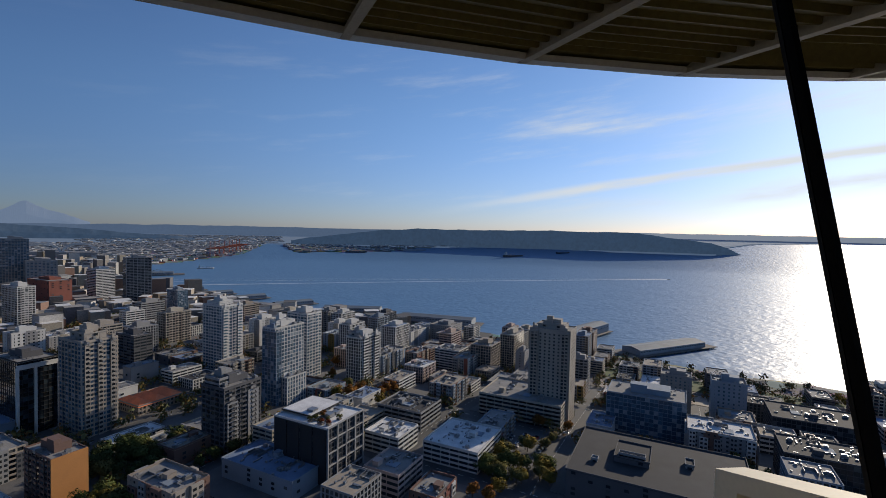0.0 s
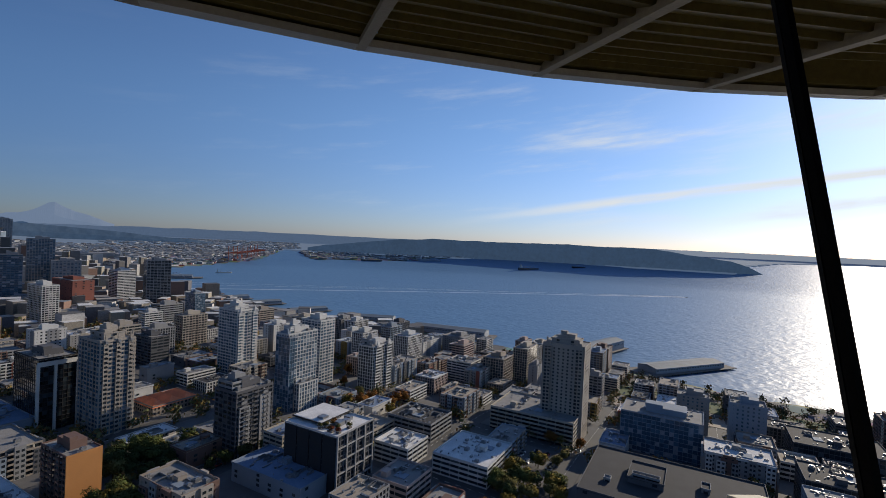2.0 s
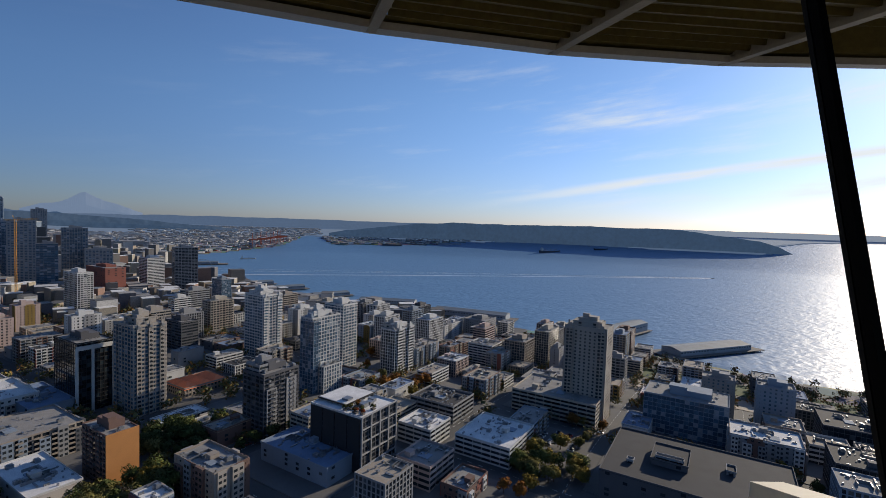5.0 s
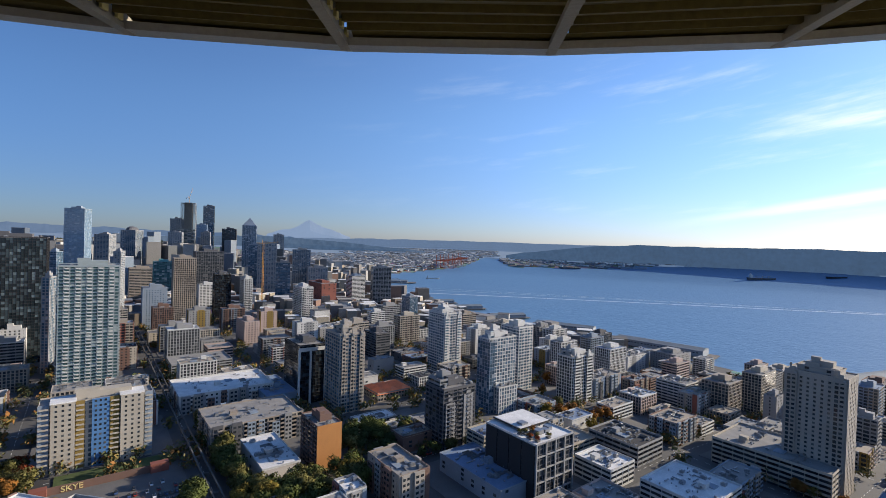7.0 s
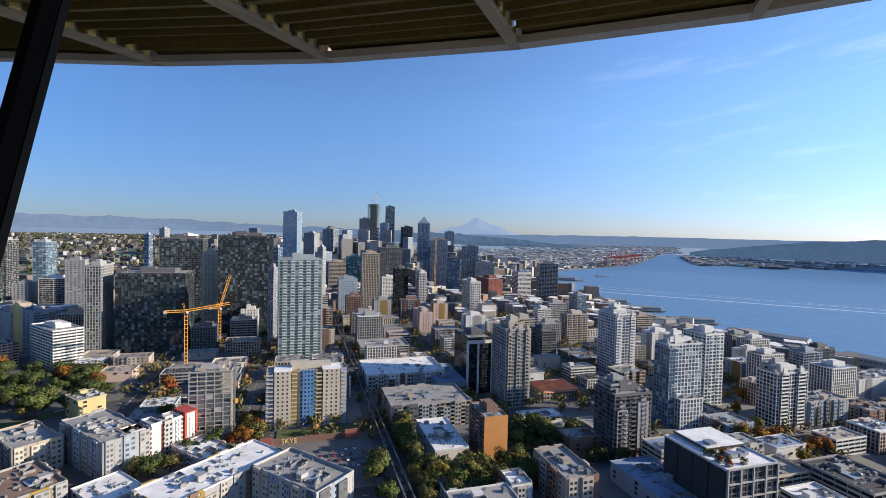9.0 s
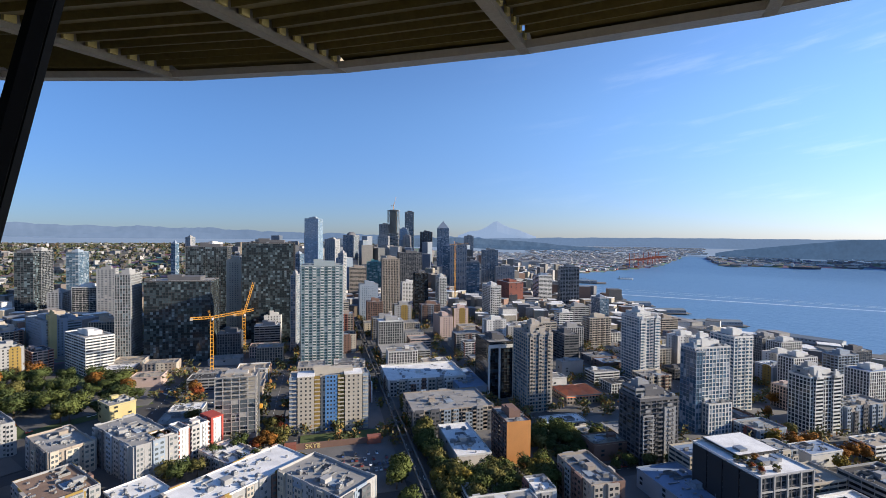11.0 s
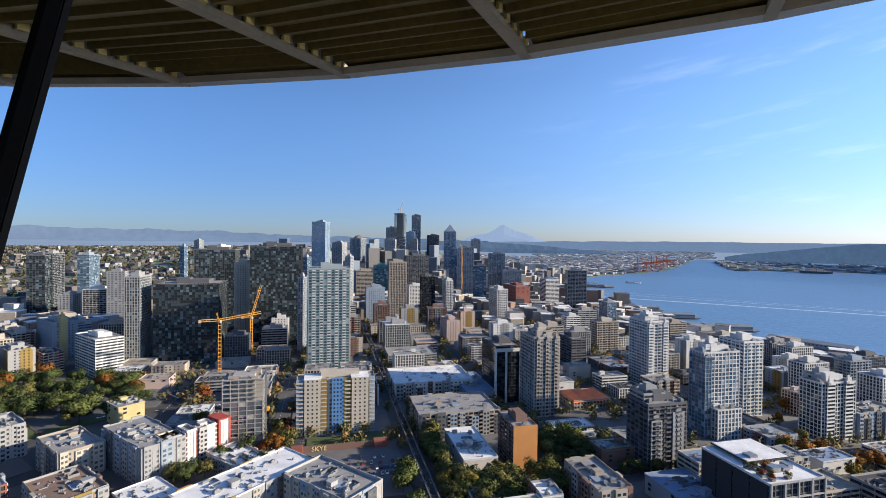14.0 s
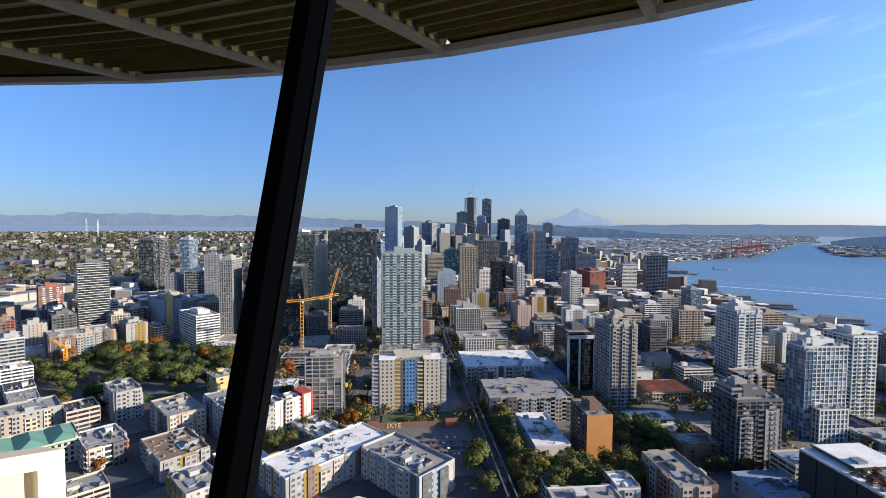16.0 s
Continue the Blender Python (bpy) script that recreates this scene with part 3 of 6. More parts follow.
def building(name, x, y, w, d, h, az, style, wall, glass, label, roof="gravel", hero=False, crown="", thin=False, blank="", fh=FLOOR, fill=False, onto=None, off=(0, 0), bays=False, bare=False):
    """A block of w x d metres and h high; d runs along the bearing az. Its walls stand proud of the panes."""
    rng = random.Random(int(x * 7 + y * 13))
    z = float(gz(x, y))
    cat = "skyscraper" if h > 120 else "tower" if h > 45 else "building"
    b = onto or thing(name, x, y, z, az, label, cat)

    def add(name, me, parent, at=(0, 0, 0), label="", turn=0, kind=""):
        return part(name, me, parent, (at[0] + off[0], at[1] + off[1], at[2]), label, turn, kind)
    far = math.hypot(x, y) > 1000
    n = max(int(round(h / fh)), 2)
    fh = h / n
    wm = M[wall]
    inset = 0.35
    plain = style in ("plain",)
    core_m = wm if plain else M["concrete"] if style == "open" else M["all_" + glass]
    if style == "open":
        k = 0.55
        add("core", boxes("core", [(0, 0, -6, w * k, d * k, h + 9)], M["concrete"]), b)
    else:
        add("body", boxes("body", [(0, 0, -6, w - 2 * inset, d - 2 * inset, h + 6)], M["black"] if not plain else wm), b)
    # floor bands
    band = {"grid": 0.50, "bal": 0.28, "band": 0.45, "glass": 0.10, "fins": 0.20, "slab": 0.34, "frame": 0.2, "open": 0.10, "hip": 0.4, "plain": 0}[style] * fh
    if thin:
        band = 0.16 * fh
    out = -0.07
    if style in ("bal", "open"):
        out = 0.25
    if not plain:
        t = inset + 0.02
        bm_ = M["white"] if thin else wm
        ringb = [(0, (d / 2 - t / 2 + out / 2), 0, w + out, t + out, band), (0, -(d / 2 - t / 2 + out / 2), 0, w + out, t + out, band),
                 ((w / 2 - t / 2 + out / 2), 0, 0, t + out, d - 2 * t, band), (-(w / 2 - t / 2 + out / 2), 0, 0, t + out, d - 2 * t, band)]
        if style == "open":
            ringb = [(0, 0, 0, w, d, 0.35)]
        bme = boxes("floor_band", ringb, bm_)
        if far or not (hero or h > 62):
            add("floor_band", boxes("floor_bands", [(q[0], q[1], fh * i, *q[3:]) for i in range(n + 1) for q in ringb], bm_), b, kind="stuff")
        else:
            for i in range(n + 1):
                add("floor_band", bme, b, (0, 0, fh * i - (band if i == n else 0)))
    # upright piers and panes, face by face
    bay = {"grid": 3.9, "bal": 4.2, "band": 7.0, "glass": 3.2, "fins": 3.0, "slab": 4.0, "frame": 3.3, "open": 6.0, "hip": 3.2, "plain": 9}[style]
    if far:
        bay *= 1.6
    piers, panes, single, balc, accent = [], [], [], [], []
    zoned = style in ("grid", "bal") and (fill or h < 28) and wall not in ("black", "darkgrey")
    tint = M[rng.choice(("grey", "tan", "brickred", "grey", "ochre", "bluegrey", "brick", "cream"))]
    pw = {"grid": 2.35, "bal": 0.8, "band": 0.3, "glass": 0.16, "fins": 0.9, "slab": 1.6, "frame": 0.6, "open": 0.6, "hip": 1.4, "plain": 0}[style]
    for face in range(4):
        length, depth = (w, d) if face % 2 == 0 else (d, w)
        nb = max(int(round(length / bay)), 1)
        if plain and not blank:
            nb = max(int(length / 9), 1)
        bw = length / nb
        turn = 90 * face
        ca, sa = math.cos(radians(turn)), math.sin(radians(turn))
        def put(px, off):
            # local place on this face: px along it, off outwards from the wall plane
            lx, ly = px, -(depth / 2 + off)
            return lx * ca - ly * sa, lx * sa + ly * ca
        shut = plain or (blank == "r" and face == 0)
        for i in range(nb + 1):
            px = -length / 2 + i * bw
            px = min(max(px, -length / 2 + pw / 2), length / 2 - pw / 2)
            if not plain and pw:
                cx, cy = put(px, -inset / 2)
                wide = pw * (1.04 if i in (0, nb) else 1)
                zone = zoned and (i // 3 + face) % 3 == 1
                proud = 0.12 if zone else 0
                (accent if zone else piers).append((cx, cy, -6, *((wide + proud, inset + 2 * proud) if face % 2 == 0 else (inset + 2 * proud, wide + proud)), h + 6))
                if zone and i < nb and (i + 1) // 3 == i // 3:
                    for k in range(n + 1):
                        ax, ay = put(px + bw / 2, 0.05)
                        accent.append((ax, ay, k * fh - 0.05, *((bw, 0.5) if face % 2 == 0 else (0.5, bw)), band + 0.1))
        if shut and not plain:
            cx, cy = put(0, 0.05)
            add("blank_wall", boxes("blank_wall", [(cx, cy, -6, *((length + .6, .8) if face % 2 == 0 else (.8, length + .6)), h + 6.9)], M["orange"]), b, label="plain orange end wall")
            continue
        stack = set(range(1, nb, 2)) if style == "bal" else set()
        for i in range(nb):
            px = -length / 2 + (i + .5) * bw
            gw = bw - pw
            for k in range(n):
                if style == "open" and (k > n * 0.62 or rng.random() < 0.25) or plain and (k == 0 or rng.random() < 0.5):
                    continue
                cx, cy = put(px, 0.02 if plain else -inset + 0.06)
                gh = fh - band if not plain else 1.6
                gw2 = gw if not plain else 2.4
                dim = (gw2, 0.1) if face % 2 == 0 else (0.1, gw2)
                rec = (cx, cy, k * fh + band if not plain else k * fh + 1.2, *dim, gh)
                if hero and face in (0, 3) or (hero and face == 1 and style == "slab"):
                    single.append(rec)
                else:
                    panes.append(rec)
                if i in stack and not far:
                    cx, cy = put(px, 0.75)
                    dim = (bw * .82, 1.4) if face % 2 == 0 else (1.4, bw * .82)
                    balc.append((cx, cy, k * fh + band - 0.18, *dim, 0.2))
                    cx, cy = put(px, 1.40)
                    dim = (bw * .82, 0.06) if face % 2 == 0 else (0.06, bw * .82)
                    balc.append((cx, cy, k * fh + band + 0.02, *dim, 0.95))
    if piers:
        pm = wm
        add("wall", boxes("wall", piers, pm), b, kind="stuff")
    if accent:
        add("bay_cladding", boxes("bay_cladding", accent, tint), b, label="contrasting cladding of the window bays", kind="stuff")
    if panes:
        add("window", panes_of("windows", panes, M["all_" + glass]), b, kind="stuff")
    if single:
        seen = {}
        for q in single[:22]:
            key = tuple(round(v, 2) for v in q[3:6])
            if key not in seen:
                seen[key] = boxes("window", [(0, 0, 0, *q[3:6])], M["each_" + glass])
            add("window", seen[key], b, q[:3])
        if single[22:]:
            add("window", panes_of("windows", single[22:], M["all_" + glass]), b, kind="stuff")
    if balc:
        add("balcony", boxes("balconies", balc, M["white"] if wall in ("white", "redwhite", "seafoam", "brickred") else wm), b, kind="stuff")
    if bays:
        bay_fronts(add, b, w, d, h, fh, n, rng, glass)
    # roof
    if style == "hip":
        k = max(int(w / 12), 1)
        for i in range(k):
            a0, a1 = -w / 2 + w * i / k - .5, -w / 2 + w * (i + 1) / k + .5
            m0 = (a0 + a1) / 2
            v = [(a0, -d / 2 - .6, h), (a1, -d / 2 - .6, h), (a1, d / 2 + .6, h), (a0, d / 2 + .6, h), (m0, -d / 4, h + 4.2), (m0, d / 4, h + 4.2)]
            add("roof", mesh_of("roof", v, [(0, 1, 4), (1, 2, 5, 4), (2, 3, 5), (3, 0, 4, 5), (0, 3, 2, 1)], M["redroof" if roof == "redroof" else "greenroof"]), b)
    else:
        top = h + 0.02
        add("roof", boxes("roof", [(0, 0, top - 0.25, w - 0.1, d - 0.1, 0.4)], M[roof]), b)
        pm = M["white"] if roof == "whiteroof" else wm
        add("parapet", boxes("parapet", [(0, d / 2 - .15, top, w, .3, .95), (0, -d / 2 + .15, top, w, .3, .95), (w / 2 - .15, 0, top, .3, d - .6, .95), (-w / 2 + .15, 0, top, .3, d - .6, .95)], pm), b)
        top += 0.15
        if h > 30 and not crown and style != "open":
            add("penthouse", boxes("penthouse", [(w * .05, d * .04, top, w * .5, d * .5, 4.5), (-w * .1, -d * .08, top + 4.5, w * .22, d * .25, 2.2)], wm if wall != "black" else M["darkgrey"]), b)
        units = 0 if bare else min(int(w * d / 150) + 2, 7) if not fill else 3
        joined = []
        for i in range(units if not far else 2):
            ux, uy = rng.uniform(-.42, .42) * w, rng.uniform(-.42, .42) * d
            if h > 30 and abs(ux) < w * .3 and abs(uy) < d * .3:
                continue
            s = rng.uniform(.7, 1.6)
            if fill or far:
                joined += [(ux, uy, top, 1.9 * s, 1.4 * s, 1.0 * s), (ux, uy, top + 1.0 * s, 1.2 * s, .9 * s, .25 * s)]
                continue
            add("roof_unit", ROOF_UNITS[int(s * 3) % 4], b, (ux, uy, top), turn=rng.choice((0, 90)))
        if not far and h < 60 and not bare:
            joined += roof_clutter(rng, w, d, top, int(w * d / 38))
        if joined:
            add("roof_unit", boxes("roof_unit", joined, M["metal"]), b, kind="stuff")
        if h <= 30 and w * d > 250 and not bare and (not fill or rng.random() < .4):
            add("skylight", boxes("skylight", [(0, 0, 0, min(w * .22, 6), min(d * .3, 8), .6)], M["bluegrey"]), b, (w * rng.uniform(-.2, .2), d * rng.uniform(-.2, .2), top))
            add("stair_house", boxes("stair_house", [(0, 0, 0, 5, 4, 2.9), (0, 0, 2.9, 5.4, 4.4, .2)], wm), b, (w * rng.uniform(-.3, .3), d * rng.uniform(-.3, .3), top))
    if crown == "pyramid":
        v = [(-w / 2, -d / 2, h), (w / 2, -d / 2, h), (w / 2, d / 2, h), (-w / 2, d / 2, h), (0, 0, h + 26)]
        add("spire", mesh_of("spire", v, [(0, 1, 4), (1, 2, 4), (2, 3, 4), (3, 0, 4)], M["bluegrey"]), b)
    if crown == "dome":
        v, f = [], []
        for j in range(5):
            e = radians(18 * j)
            for i in range(16):
                a = radians(22.5 * i)
                v.append((w * .4 * math.cos(e) * math.cos(a), d * .4 * math.cos(e) * math.sin(a), h + 12 * math.sin(e)))
        for j in range(4):
            for i in range(16):
                f.append((j * 16 + i, j * 16 + (i + 1) % 16, j * 16 + 16 + (i + 1) % 16, j * 16 + 16 + i))
        add("dome", mesh_of("dome", v, f, M["darkgrey"]), b)
    if not onto:
        SITES.append((x, y, math.hypot(w, d) / 2))
    return b

def volume(b, x, y, w, d, h, style, wall, glass="dark_glass", roof="gravel", **more):
    """A further wing, setback or top of a building already standing; x and y in its own axes."""
    at = b.matrix_basis.translation
    building("", at.x, at.y, w, d, h, 0, style, wall, glass, "", roof=roof, onto=b, off=(x, y), **more)


SITES = []
building("apartment_slab", 284.8, -269.4, 59.8, 16.8, 43.2, 131, "slab", "cream", "glass", "long apartment slab with cream, blue and ochre panels", hero=True)
building("apartment_tower", 430.3, -388.6, 46.8, 32.7, 118.9, 131, "bal", "seafoam", "teal_glass", "tall pale green apartment tower with stacked balconies", hero=True)
half_built = building("unfinished_tower", 324.0, -214.6, 28.2, 19.7, 48.6, 131, "open", "concrete", "glass", "half-built concrete block with open floor slabs")
volume(half_built, 0, 0, 27, 18.6, 24, "band", "grey", "dark_glass", bare=True)
volume(half_built, 2, 1, 22, 14, 36, "band", "concrete", "black", bare=True)
part("formwork", boxes("formwork", [(-6, -4, 48.9, 9, 7, 2.2), (7, 4, 48.9, 8, 6, 3.4), (8, -6, 48.9, 5, 4, 1.2), (-9, 5, 48.9, 4, 5, 2.8)], M["tan"]), half_built, label="plywood formwork on the top slab")
part("hoist_mast", boxes("hoist_mast", [(14.9, 0, -1, 1.2, 1.2, 53)], M["metal"]), half_built)
part("hoist_car", boxes("hoist_car", [(16.4, 0, 22, 1.8, 3, 2.8)], M["crane"]), half_built)
building("office_tower", 594.1, -310.3, 71.9, 50.4, 97.1, 131, "glass", "black", "night_glass", "wide dark glass office block with mottled panes")
building("apartment_tower", 625.3, -261.9, 36.8, 16.6, 106.3, 41, "fins", "grey", "night_glass", "slim tower with grey vertical columns")
building("office_tower", 738.9, -424.0, 59.9, 42.0, 134.6, 131, "glass", "darkgrey", "night_glass", "broad dark office tower with ribbed glass faces")
building("office_tower", 597.1, -435.5, 69.3, 48.5, 142.2, 131, "glass", "black", "night_glass", "black glass office tower above a crane")
building("apartment_tower", 656.7, -417.2, 21.5, 15.1, 115.9, 131, "grid", "cream", "glass", "cream tower between two dark glass towers")
building("hotel_building", 573.3, -424.6, 23.0, 16.1, 39.7, 131, "grid", "white", "dark_glass", "small white hotel with square windows")
building("low_building", 484.2, -356.7, 29.0, 20.3, 21.2, 131, "fins", "tan", "dark_glass", "low tan podium with tall window bays")
building("office_building", 622.2, -221.0, 27.1, 60.2, 41.1, 90, "band", "white", "dark_glass", "white office block with dark ribbon windows")
building("office_tower", 1115.2, -293.2, 33.8, 29.5, 112.8, 41, "glass", "darkgrey", "night_glass", "grey tower beside the hillside")
building("office_tower", 1188.6, -390.5, 45.6, 22.0, 106.0, 41, "glass", "bluegrey", "blue_glass", "blue glass tower near the hill")
building("apartment_tower", 952.1, -358.7, 13.1, 29.2, 90.4, 41, "grid", "grey", "glass", "grey tower with a regular window grid")
building("office_building", 986.8, -342.3, 34.8, 37.0, 58.3, 41, "glass", "white", "dark_glass", "dark office block with a white upper box")
building("office_building", 1021.9, -310.5, 31.7, 22.5, 48.1, 41, "grid", "grey", "dark_glass", "plain grey office block downtown")
building("apartment_building", 747.6, -217.5, 25.9, 57.4, 46.0, 90, "grid", "bluegrey", "glass", "blue grey apartment block near the park")
building("apartment_building", 717.9, -214.0, 6.7, 14.8, 52.8, 90, "grid", "yellow", "glass", "narrow yellow apartment block near the park")
building("apartment_building", 746.0, -239.8, 16.5, 36.8, 42.6, 90, "band", "bluegrey", "glass", "blue grey block with banded floors")
building("small_building", 434.9, -177.1, 19.6, 23.5, 16.4, 90, "plain", "yellow", "dark_glass", "small block with yellow side walls")
red_row = building("apartment_building", 317.8, -172.8, 41.9, 11.8, 24.3, 90, "bal", "redwhite", "dark_glass", "apartment row with red frames and white panels", bays=True)
for px, tone, up in ((-17, "ochre", 24.0), (-4, "white", 25.2), (9, "white", 24.8), (18.5, "white", 25.4)):
    volume(red_row, px, 0, 6.5, 13.6, up, "grid", tone, bare=True)
for px in (14.6, 22.0):
    part("red_frame", boxes("red_frame", [(px, 0, -1, 1.3, 14.4, 27.6)], M["red"]), red_row, label="red painted frame")
part("red_cornice", boxes("red_cornice", [(18.3, 0, 26.6, 8.7, 14.4, .9)], M["red"]), red_row, label="red painted cornice")
building("apartment_building", 337.9, -150.9, 25.8, 57.3, 24.3, 90, "grid", "grey", "glass", "white and ochre apartment block with many windows", bays=True, hero=True)
building("apartment_building", 374.7, -121.9, 23.8, 41.3, 18.9, 90, "grid", "tan", "glass", "pale row of flats with stepped roofs", bays=True)
building("apartment_building", 245.4, -167.6, 72.0, 29.5, 15.5, 90, "grid", "grey", "glass", "long apartment block with a white membrane roof", bays=True, roof="whiteroof", hero=True)
building("apartment_building", 203.2, -193.4, 27.1, 51.0, 17.0, 90, "grid", "lightgrey", "glass", "white apartment block with stepped roof terraces", bays=True)
building("apartment_building", 325.0, -105.6, 27.5, 41.5, 12.1, 90, "grid", "grey", "glass", "cream block with a brown flat roof", bays=True, roof="brownroof")
building("apartment_building", 268.0, -99.6, 19.4, 29.2, 14.6, 90, "grid", "lightgrey", "glass", "low white block with roof equipment", bays=True)
building("parking_garage", 303.2, -51.8, 28.1, 19.7, 14.5, 90, "band", "cream", "black", "cream parking garage with open decks")
building("hipped_apartments", 389.5, -42.0, 47.1, 33.0, 13.9, 90, "hip", "cream", "dark_glass", "cream apartment houses with green hipped roofs")
building("apartment_building", 455.3, -43.3, 41.4, 29.0, 16.2, 90, "grid", "grey", "dark_glass", "grey apartment block with a white end", bays=True)
building("office_building", 586.5, -45.1, 30.1, 21.1, 18.2, 90, "band", "white", "dark_glass", "white low office with dark bands")
building("office_tower", 766.9, -136.9, 34.2, 24.0, 99.9, 90, "band", "darkgrey", "dark_glass", "dark tower with thin white floor lines", thin=True)
building("apartment_tower", 914.8, -109.1, 28.5, 20.0, 56.9, 90, "bal", "brickred", "glass", "red brick tower with white balconies")
building("apartment_building", 673.2, -110.0, 59.8, 41.8, 27.5, 90, "grid", "tan", "dark_glass", "tan apartment block behind the park", bays=True)
building("apartment_building", 796.7, -235.6, 35.4, 78.7, 44.5, 90, "grid", "tan", "glass", "tan block with a sunlit end wall")
building("office_tower", 1130.3, -293.6, 21.9, 18.2, 113.2, 41, "glass", "bluegrey", "blue_glass", "blue glass tower at the hill's foot")
building("office_tower", 1125.5, -314.3, 40.0, 18.0, 115.6, 41, "glass", "grey", "dark_glass", "grey glass tower at the hill's foot")
beige_tower = building("apartment_tower", 171.5, -407.5, 24.1, 30.5, 69.0, 131, "bal", "beige", "blue_glass", "beige apartment tower with balconies on every floor", hero=True)
volume(beige_tower, 0, 0, 15, 20, 73.5, "plain", "beige")
for px in (-8.4, 0, 8.4):
    volume(beige_tower, px, -15.6, 3.2, 1.8, 67.5, "band", "beige")
for py in (-10, 0, 10):
    volume(beige_tower, 12.4, py, 1.8, 4.2, 67.5, "band", "beige")
black_block = building("office_building", 218.7, -422.2, 24.4, 40.4, 53.5, 131, "glass", "black", "black", "black glass block with white corner columns")
for px, py in ((-12.3, -20.3), (-2, -20.5), (12.3, -20.3), (12.5, -4), (12.5, 12)):
    part("white_column", boxes("white_column", [(px, py, -3, 1.7, 1.7, 53)], M["white"]), black_block, label="white corner column")
part("white_head", boxes("white_head", [(0, -20.4, 48.5, 25.5, 1.3, 3.2), (12.4, 0, 48.5, 1.3, 39, 3.2)], M["white"]), black_block, label="white head band")
blue_tower = building("apartment_tower", 111.1, -564.4, 26.4, 30.5, 68.8, 131, "bal", "white", "blue_glass", "white and blue apartment tower with balconies", hero=True)
volume(blue_tower, -2, 2, 17, 20, 72.5, "band", "white", "blue_glass")
for px in (-9, 9):
    volume(blue_tower, px, -15.6, 6, 2, 66, "band", "white", "blue_glass")
framed = building("apartment_tower", 37.9, -446.3, 34.1, 15.3, 66.4, 131, "frame", "white", "blue_glass", "white framed apartment tower with blue glass", hero=True)
volume(framed, 10, 8.5, 20, 17, 60.5, "bal", "white", "blue_glass")
volume(framed, -3, 1, 17, 8, 71.5, "band", "white", "blue_glass")
volume(framed, -14.5, -1, 6, 17, 64, "glass", "bluegrey", "blue_glass")
building("apartment_tower", 23.5, -521.6, 21.3, 27.0, 66.9, 131, "bal", "white", "blue_glass", "white rear tower with curved balconies")
building("apartment_building", 30.4, -440.2, 22.4, 12.0, 23.6, 131, "fins", "white", "blue_glass", "white framed podium of the tall tower")
stacked = building("apartment_tower", 65.0, -360.9, 30.3, 22.5, 45.0, 131, "bal", "darkgrey", "dark_glass", "dark grey apartment tower with balcony stacks", hero=True)
volume(stacked, -5, 3, 17, 15, 49.5, "band", "grey")
volume(stacked, 8, -10.6, 9, 3, 38, "grid", "grey")
volume(stacked, -9, -10.6, 8, 3, 34, "bal", "grey")
striped = building("apartment_tower", -37.5, -507.2, 35.6, 18.5, 46.0, 131, "frame", "white", "dark_glass", "white apartment tower with dark window stripes", hero=True)
for px in (-9.5, 9.5):
    volume(striped, px, -9.2, 8.5, 2.6, 45.2, "band", "white", fh=3.0)
volume(striped, 0, 6, 22, 12, 49, "plain", "lightgrey")
paired = building("apartment_tower", -189.4, -379.7, 34.8, 24.4, 78.0, 221, "grid", "beige", "dark_glass", "beige concrete apartment tower with paired windows", hero=True, fh=2.9)
volume(paired, 0, 0, 24, 15, 81.5, "plain", "beige", fh=2.9)
for px in (-13, 13):
    volume(paired, px, -12.4, 6.5, 2.2, 76.5, "bal", "beige", fh=2.9)
building("parking_garage", -169.6, -386.5, 70.1, 49.1, 19.9, 221, "band", "cream", "black", "curved cream parking podium with open decks")
building("apartment_building", 142.9, -304.5, 16.3, 28.7, 30.6, 131, "bal", "brick", "dark_glass", "orange walled block with dark balcony bays", blank="r")
black_office = building("office_building", 5.4, -317.2, 34.4, 42.7, 34.7, 131, "frame", "darkgrey", "dark_glass", "black framed office block with a white roof terrace", roof="whiteroof", hero=True, crown="flat", bare=True)
part("roof_canopy", boxes("roof_canopy", [(4, 10, 36.5, 27.5, 24, .35), (4, 10, 36.86, 26.5, 23, .12)], M["whiteroof"]), black_office, label="white canopy over the top floor")
part("canopy_edge", boxes("canopy_edge", [(4, -2.2, 36.1, 28.2, .5, .8), (4, 22.2, 36.1, 28.2, .5, .8), (-10, 10, 36.1, .5, 24, .8), (18, 10, 36.1, .5, 24, .8)], M["black"]), black_office, label="black canopy edge")
part("top_floor", boxes("top_floor", [(4, 11, 34.9, 24, 20, 1.6)], M["each_dark_glass"]), black_office)
for px in (-8, 0, 8, 16):
    part("canopy_post", boxes("canopy_post", [(px, -1.8, 34.9, .5, .5, 1.6)], M["black"]), black_office)
part("roof_unit", boxes("roof_unit", [(-2, -9, 34.9, 5, 6, 2.6), (4, -10, 34.9, 4, 4, 2.0), (8.5, -8, 34.9, 3, 5, 2.2), (-3, 3, 36.98, 5, 5, 1.3)], M["metal"]), black_office)
for px in (-16.9, -8.5, 0, 8.5, 16.9):
    part("frame_pier", boxes("frame_pier", [(px, -21.75, -2, .75, .9, 37.6)], M["lightgrey"]), black_office, label="pale frame pier")
for k in range(5):
    part("frame_beam", boxes("frame_beam", [(0, -21.7, 4.2 + 7.7 * k, 34.4, .8, .7)], M["lightgrey"]), black_office, label="pale frame beam")
# blank side away from the sun: its shade is painted as black panels
for k in range(4):
    part("dark_panel", boxes("dark_panel", [(-17.35, -15.5 + 10.4 * k, 1, .5, 9.6, 33)], M["black"]), black_office, label="blank side panel, shade put into its black")
building("office_building", -148.1, -558.9, 28.2, 31.8, 24.9, 131, "band", "white", "dark_glass", "white office with dark ribbon floors")
